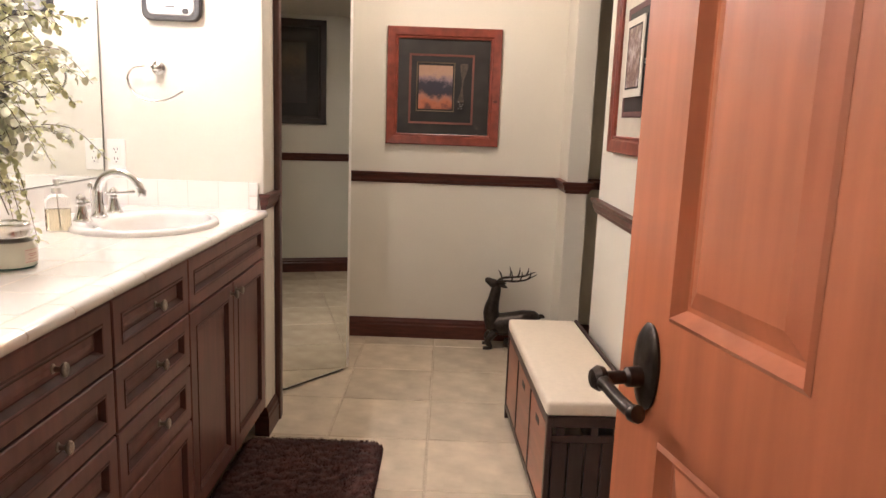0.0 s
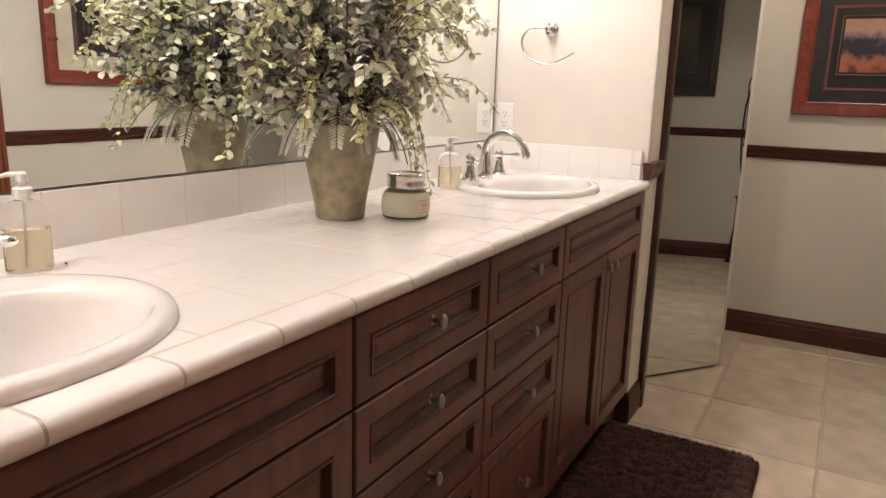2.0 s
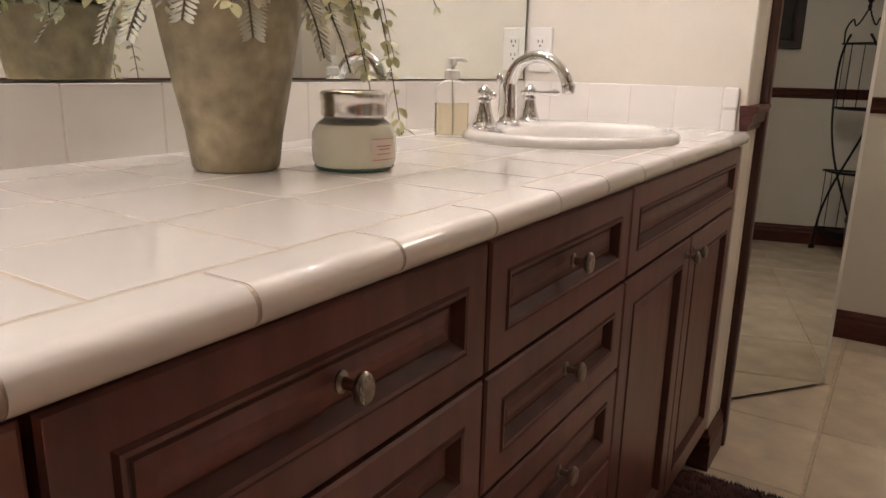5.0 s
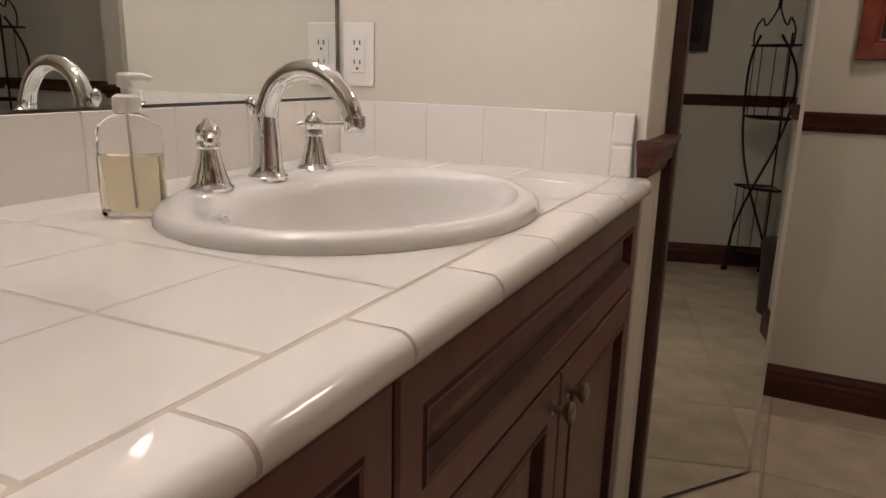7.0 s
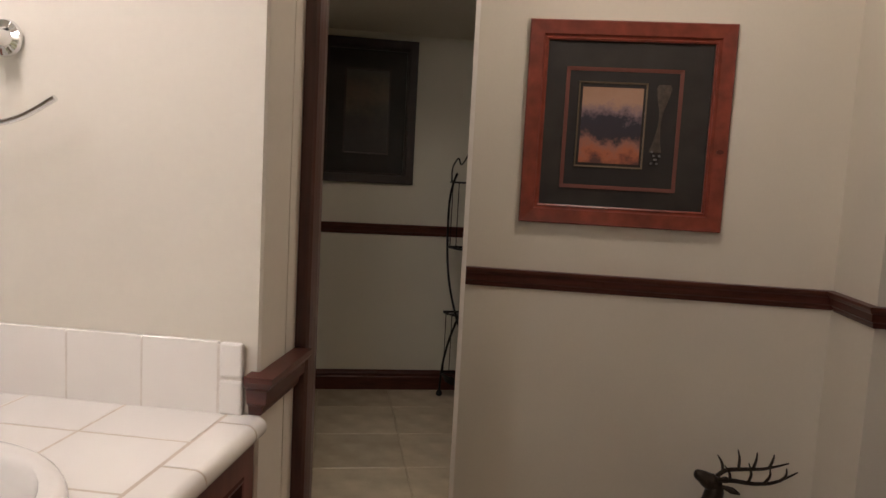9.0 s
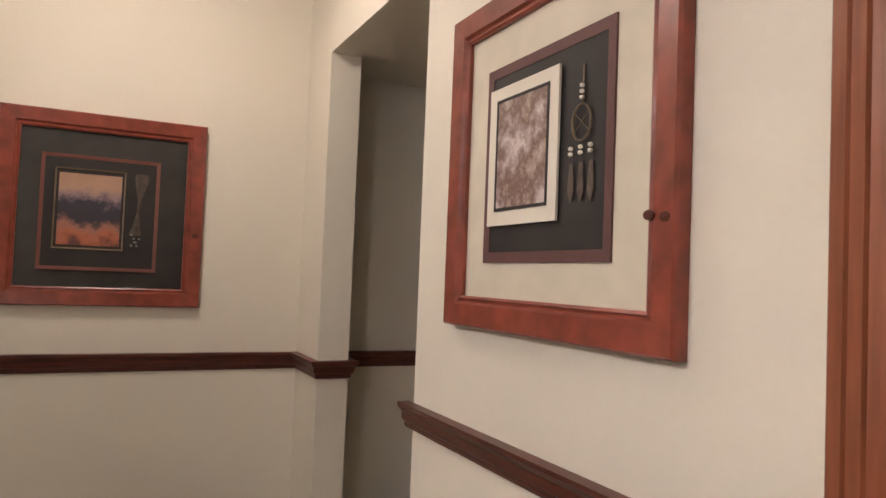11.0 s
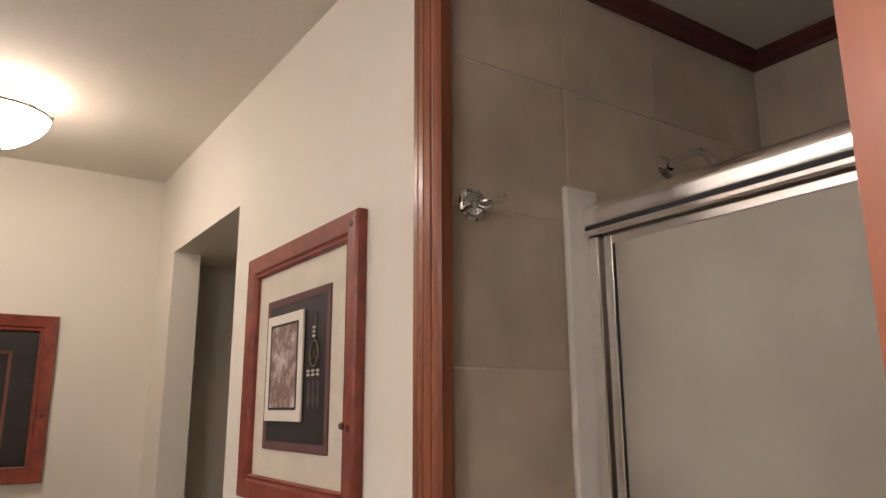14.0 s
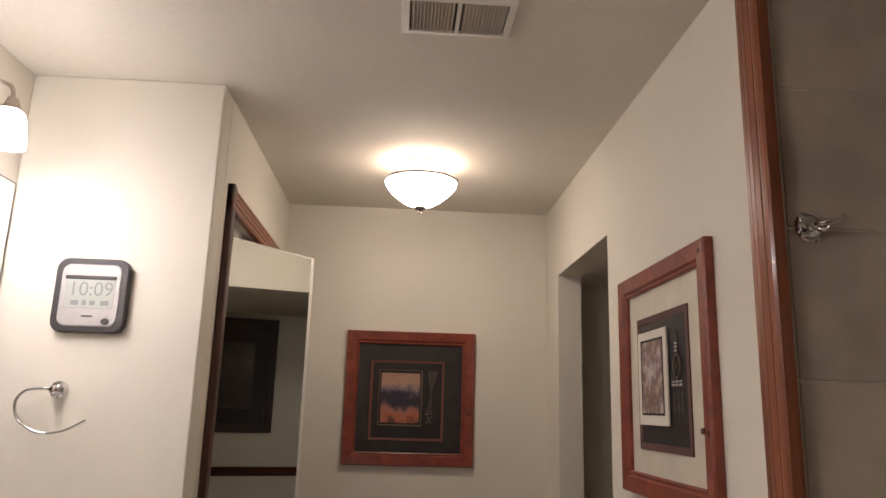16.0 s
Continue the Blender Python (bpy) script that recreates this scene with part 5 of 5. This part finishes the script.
# ---- on the floor ----
bench = thing("storage_bench", "dark wood storage bench with cherry panels and cream cushion", "bench", at=(0.958, 2.672, 0.0))
bench.rotation_euler = (0, 0, radians(2.6))
bw, bl, bh = 0.150, 0.470, 0.405
for sx in (-1, 1):
    for sy in (-1, 1):
        part("leg", cube(sx * bw - 0.018 * (sx > 0) - 0.0, sx * bw + 0.018 * (sx < 0), sy * bl - 0.025 * (sy > 0), sy * bl + 0.025 * (sy < 0), 0.0, bh, 0.003), BENCH_DARK, bench)
bm = cube(-bw + 0.002, bw - 0.002, -bl + 0.003, bl - 0.003, bh - 0.035, bh, 0.003)
part("top_frame", bm, BENCH_DARK, bench)
bm = cube(bw - 0.015, bw, -bl, bl, bh + 0.001, bh + 0.048, 0.003)
box(bm, -bw, bw - 0.016, bl - 0.012, bl, bh + 0.001, bh + 0.044, 0.003)
part("back_rim", bm, BENCH_DARK, bench)
for k in range(3):
    y0, y1 = -bl + 0.026 + k * 0.306, -bl + 0.026 + (k + 1) * 0.306 - 0.012
    part("side_panel", cube(-bw + 0.004, -bw + 0.014, y0, min(y1, bl - 0.026), 0.07, bh - 0.036, 0.003), BENCH_RED, bench, "cherry-red wood panel")
    part("stile", cube(-bw + 0.001, -bw + 0.016, y1, y1 + 0.012, 0.05, bh - 0.036, 0.002), BENCH_DARK, bench)
for k in (0, 1):
    yc = -bl + 0.026 + (k + 0.5) * 0.306
    part("finger_pull", cube(-bw + 0.0025, -bw + 0.0046, yc - 0.030, yc + 0.030, bh - 0.095, bh - 0.072, 0.0009), SLOT, bench, "dark finger slot")
part("bottom_rail", cube(-bw + 0.001, -bw + 0.016, -bl + 0.026, bl - 0.026, 0.045, 0.07, 0.002), BENCH_DARK, bench)
for s in (-1, 1):
    yy = s * (bl - 0.010)
    for k in range(5):
        xa = -bw + 0.022 + k * 0.0525
        part("end_slat", cube(xa, xa + 0.047, yy - 0.005, yy + 0.005, 0.05, bh - 0.085, 0.002), BENCH_DARK, bench)
        if k % 2 == 0:
            part("end_block", cube(xa + 0.012, xa + 0.036, yy - 0.005, yy + 0.005, bh - 0.062, bh - 0.036, 0.002), BENCH_DARK, bench)
    part("end_rail", cube(-bw + 0.018, bw - 0.018, yy - 0.006, yy + 0.006, bh - 0.085, bh - 0.062, 0.002), BENCH_DARK, bench)
part("back_panel", cube(bw - 0.012, bw - 0.004, -bl + 0.026, bl - 0.026, 0.05, bh - 0.036), BENCH_DARK, bench)
bm = cube(-bw - 0.004, bw - 0.017, -bl + 0.002, bl - 0.014, bh + 0.001, bh + 0.050, 0.014, 3)
part("cushion", bm, CUSHION, bench, "flat cream leatherette cushion", True)

# rug
RX0, RX1, RY0, RY1 = -0.262, 0.285, 1.97, 2.80
rug = thing("bath_rug", "dark brown shag bath rug on the tile floor", "rug", at=(0, 0, 0))


def in_rug(x, y, r=0.07, pad=0.0):
    cx, cy = min(max(x, RX0 + r), RX1 - r), min(max(y, RY0 + r), RY1 - r)
    return (x - cx) ** 2 + (y - cy) ** 2 <= (r - pad) ** 2


verts, faces, ids = [], [], {}
nx, ny = 55, 83
for i in range(nx + 1):
    for j in range(ny + 1):
        x, y = RX0 + (RX1 - RX0) * i / nx, RY0 + (RY1 - RY0) * j / ny
        if in_rug(x, y):
            e = min(x - RX0, RX1 - x, y - RY0, RY1 - y)
            z = 0.004 + 0.016 * min(1, e / 0.012) + 0.005 * noise.noise(Vector((x * 35, y * 35, 0)))
            ids[i, j] = len(verts)
            verts.append((x, y, max(0.002, z)))
for i in range(nx):
    for j in range(ny):
        q = [(i, j), (i + 1, j), (i + 1, j + 1), (i, j + 1)]
        if all(c in ids for c in q):
            faces.append(tuple(ids[c] for c in q))
me = bpy.data.meshes.new("backing")
me.from_pydata(verts, [], faces)
me.materials.append(RUG)
me.shade_smooth()
ob = new("backing", me)
ob.parent = rug
verts, faces = [], []
rr = random.Random(11)
for k in range(36000):
    x, y = rr.uniform(RX0, RX1), rr.uniform(RY0, RY1)
    if not in_rug(x, y):
        continue
    a, h, lean, w = rr.uniform(0, 6.28), rr.uniform(0.007, 0.014), rr.uniform(0.0, 0.007), 0.0018
    c, s = math.cos(a) * w, math.sin(a) * w
    b = rr.uniform(0, 6.28)
    n = len(verts)
    verts += [(x - c, y - s, 0.012), (x + c, y + s, 0.012), (x + lean * math.cos(b), y + lean * math.sin(b), 0.014 + h)]
    faces.append((n, n + 1, n + 2))
me = bpy.data.meshes.new("pile")
me.from_pydata(verts, [], faces)
me.materials.append(RUG)
ob = new("pile", me)
ob.parent = rug
tagged(ob, label="dark brown shag pile", kind="stuff")

# deer statue
bm = bmesh.new()
DX, DY = 0.86, 4.12


def limb(pts, radii, n=5, segs=10):
    path = smooth_path(pts, n)
    rad = [radii[min(int(i / n), len(radii) - 2)] * (1 - (i / n) % 1) + radii[min(int(i / n) + 1, len(radii) - 1)] * ((i / n) % 1) for i in range(len(path) - 1)] + [radii[-1]]
    tube(bm, [p + Vector((DX, DY, 0)) for p in path], rad, segs)


limb([(-0.09, 0, 0.10), (-0.055, 0, 0.135), (0.03, 0, 0.145), (0.11, 0, 0.165), (0.165, 0, 0.18), (0.185, 0, 0.165)], [0.02, 0.062, 0.068, 0.064, 0.045, 0.008], 5, 14)
limb([(-0.06, 0, 0.13), (-0.083, 0, 0.21), (-0.072, 0, 0.285), (-0.060, 0, 0.352), (-0.056, 0, 0.372)], [0.058, 0.047, 0.034, 0.028, 0.018], 5, 12)
limb([(-0.045, 0, 0.372), (-0.075, 0, 0.378), (-0.100, 0, 0.392), (-0.120, 0, 0.401), (-0.126, 0, 0.403)], [0.018, 0.028, 0.021, 0.014, 0.006], 5, 10)
for s in (-1, 1):
    limb([(-0.045, s * 0.02, 0.375), (-0.020, s * 0.040, 0.373), (0.0, s * 0.052, 0.368)], [0.006, 0.012, 0.002], 4, 6)
    limb([(-0.055, s * 0.012, 0.392), (-0.02, s * 0.04, 0.405), (0.04, s * 0.055, 0.408), (0.10, s * 0.05, 0.418), (0.165, s * 0.035, 0.448)], [0.008, 0.007, 0.006, 0.005, 0.002], 5, 7)
    for bx, by, bz, tx, tz in ((-0.03, 0.035, 0.402, -0.05, 0.452), (0.02, 0.05, 0.407, 0.015, 0.470), (0.065, 0.054, 0.412, 0.075, 0.465), (0.11, 0.048, 0.420, 0.125, 0.465)):
        limb([(bx, s * by, bz), ((bx + tx) / 2 + 0.006, s * (by + 0.01), (bz + tz) / 2), (tx, s * (by + 0.006), tz)], [0.005, 0.004, 0.0015], 4, 6)
    limb([(-0.06, s * 0.04, 0.10), (-0.10, s * 0.05, 0.05), (-0.08, s * 0.05, 0.014), (-0.125, s * 0.05, 0.008)], [0.024, 0.018, 0.013, 0.010], 4, 8)
    limb([(0.12, s * 0.045, 0.14), (0.08, s * 0.065, 0.07), (0.14, s * 0.07, 0.02), (0.03, s * 0.07, 0.011)], [0.040, 0.030, 0.016, 0.011], 4, 8)
limb([(0.0, 0, 0.03), (0.05, 0, 0.028), (0.12, 0, 0.03)], [0.028, 0.028, 0.026], 4, 10)
limb([(0.165, 0, 0.175), (0.205, 0, 0.195), (0.225, 0, 0.188)], [0.018, 0.014, 0.006], 4, 8)
deer = part("deer_statue", bm, BRONZE, None, "dark bronze lying stag statue with antlers on the floor", True)
tagged(deer, category="statue")

# ---- alcove ----
RKX, RKY = 2.245, 4.120
rack = thing("iron_rack", "tall black wrought iron corner shelf rack", "shelf", at=(RKX, RKY, 0))
R = 0.20


def arc(z, r=R, n=16):
    return [(-r * math.cos(a) + 0.06, -r * math.sin(a) + 0.06, z) for a in (math.pi / 2 * k / n for k in range(n + 1))]


for z in (0.14, 0.50, 0.88, 1.25):
    a = arc(z)
    b = tube(bmesh.new(), a + [(0.06, 0.06, z), a[0]], 0.005, 6)
    for k in range(1, 8):
        q = a[2 * k]
        tube(b, [(0.06, 0.06, z), q], 0.0022, 4)
    part("shelf", b, IRON, rack, "", True)
for z, dish in ((0.14, 0.05), (0.50, 0.012), (0.88, 0.012)):
    b = bmesh.new()
    rings = [[b.verts.new(q) for q in arc(zz, rad)] for zz, rad in ((z + 0.004, R - 0.006), (z - dish, R * 0.86), (z - dish, 0.02))]
    for p, q in zip(rings, rings[1:]):
        for k in range(16):
            b.faces.new((p[k], p[k + 1], q[k + 1], q[k]))
    part("shelf_tray", b, IRON, rack, "black sheet metal tray", True)
for px, py in ((0.06, 0.06),):
    part("post", tube(bmesh.new(), [(px, py, 0.0), (px, py, 1.32)], 0.0055, 8), IRON, rack, "", True)
    part("foot", lathe(bmesh.new(), [(0.0, 0.0), (0.016, 0.002), (0.018, 0.012), (0.012, 0.024), (0.006, 0.03)], (px, py, 0), 12), IRON, rack, "", True)


def bow(z, s):
    """A point of a crossing bar on the shelf's rounded front."""
    w = math.cos(math.pi * (z - 1.06) / 1.16) * (1 - 9.0 * max(0.0, z - 1.06) ** 2)
    a = math.pi / 4 * (1 + s * w)
    return Vector((-R * math.cos(a) + 0.06, -R * math.sin(a) + 0.06, z))


for s in (-1, 1):
    part("twist_bar", tube(bmesh.new(), [bow(1.30 * k / 60, s) for k in range(61)], 0.0065, 6), IRON, rack, "", True)
    q = bow(0, s)
    part("foot", lathe(bmesh.new(), [(0.0, 0.0), (0.016, 0.002), (0.020, 0.014), (0.014, 0.028), (0.006, 0.034)], (q.x, q.y, 0), 12), IRON, rack, "", True)
for k in range(1, 5):
    q = arc(0)[round(16 * k / 5)]
    for z0, z1 in ((0.88, 1.25), (0.16, 0.50)):
        part("spindle", tube(bmesh.new(), [(q[0], q[1], z0), (q[0], q[1], z1)], 0.0025, 5), IRON, rack)
for s in (0, 1):
    q = arc(1.25)[2 if s == 0 else 14]
    c = Vector((-0.045, -0.045, 1.46))
    part("scroll", tube(bmesh.new(), smooth_path([q, (q[0], q[1], 1.33), (q[0] * 0.7 + c.x * 0.3, q[1] * 0.7 + c.y * 0.3, 1.385), (q[0] * 0.55 + c.x * 0.45, q[1] * 0.55 + c.y * 0.45, 1.35), (q[0] * 0.3 + c.x * 0.7, q[1] * 0.3 + c.y * 0.7, 1.38), (c.x, c.y, 1.45)], 6), 0.0045, 6), IRON, rack, "", True)
part("finial", lathe(bmesh.new(), [(0.003, 1.43), (0.012, 1.45), (0.008, 1.47), (0.018, 1.485), (0.010, 1.50), (0.004, 1.525), (0, 1.54)], (-0.045, -0.045, 0), 8), IRON, rack, "", True)

wb = thing("waste_bin", "dark brown domed waste bin on the alcove floor", "bin", at=(1.54, 4.09, 0))
part("body", lathe(bmesh.new(), [(0.0, 0.0), (0.085, 0.0), (0.092, 0.006), (0.105, 0.31), (0.108, 0.315), (0.0, 0.315)], segs=32), BIN, wb, "", True)
part("lid", lathe(bmesh.new(), [(0.111, 0.316), (0.112, 0.335), (0.100, 0.355), (0.06, 0.368), (0.0, 0.372)], segs=32), BIN, wb, "", True)

# ---- floor tiles ----
FT = 0.409
shared = {}
for i in range(-3, 7):
    for j in range(-6, 5):
        x0, y0 = 0.045 + i * FT, 2.460 + j * FT
        x1, y1 = x0 + FT, y0 + FT
        x0, x1, y0, y1 = max(x0, -0.93), min(x1, 2.53), max(y0, YD - 0.115), min(y1, YF)
        if x1 - x0 < 0.02 or y1 - y0 < 0.02:
            continue
        key = (round(x1 - x0, 3), round(y1 - y0, 3))
        if key not in shared:
            w, d = key
            me = tile_box(0.0035, w - 0.0035, 0.0035, d - 0.0035, -0.012, 0.0, 0.003)
            me.materials.append(FLOOR_TILE)
            shared[key] = me
        ob = new("tile", shared[key])
        ob.location = (x0, y0, rr.uniform(-0.0006, 0.0))
        ob.parent = floor

# a small dark crumb left on the counter
bm = bmesh.new()
bmesh.ops.create_icosphere(bm, subdivisions=2, radius=0.0022)
for v in bm.verts:
    v.co = Vector((v.co.x * 1.3, v.co.y, v.co.z * 0.7)) * (1 + 0.2 * noise.noise(v.co * 400)) + Vector((-0.691, 0.998, TOP + 0.002))
crumb = part("crumb", bm, CLOCK_DARK, None, "tiny dark crumb lying on the white counter tiles", True)
tagged(crumb, category="crumb")
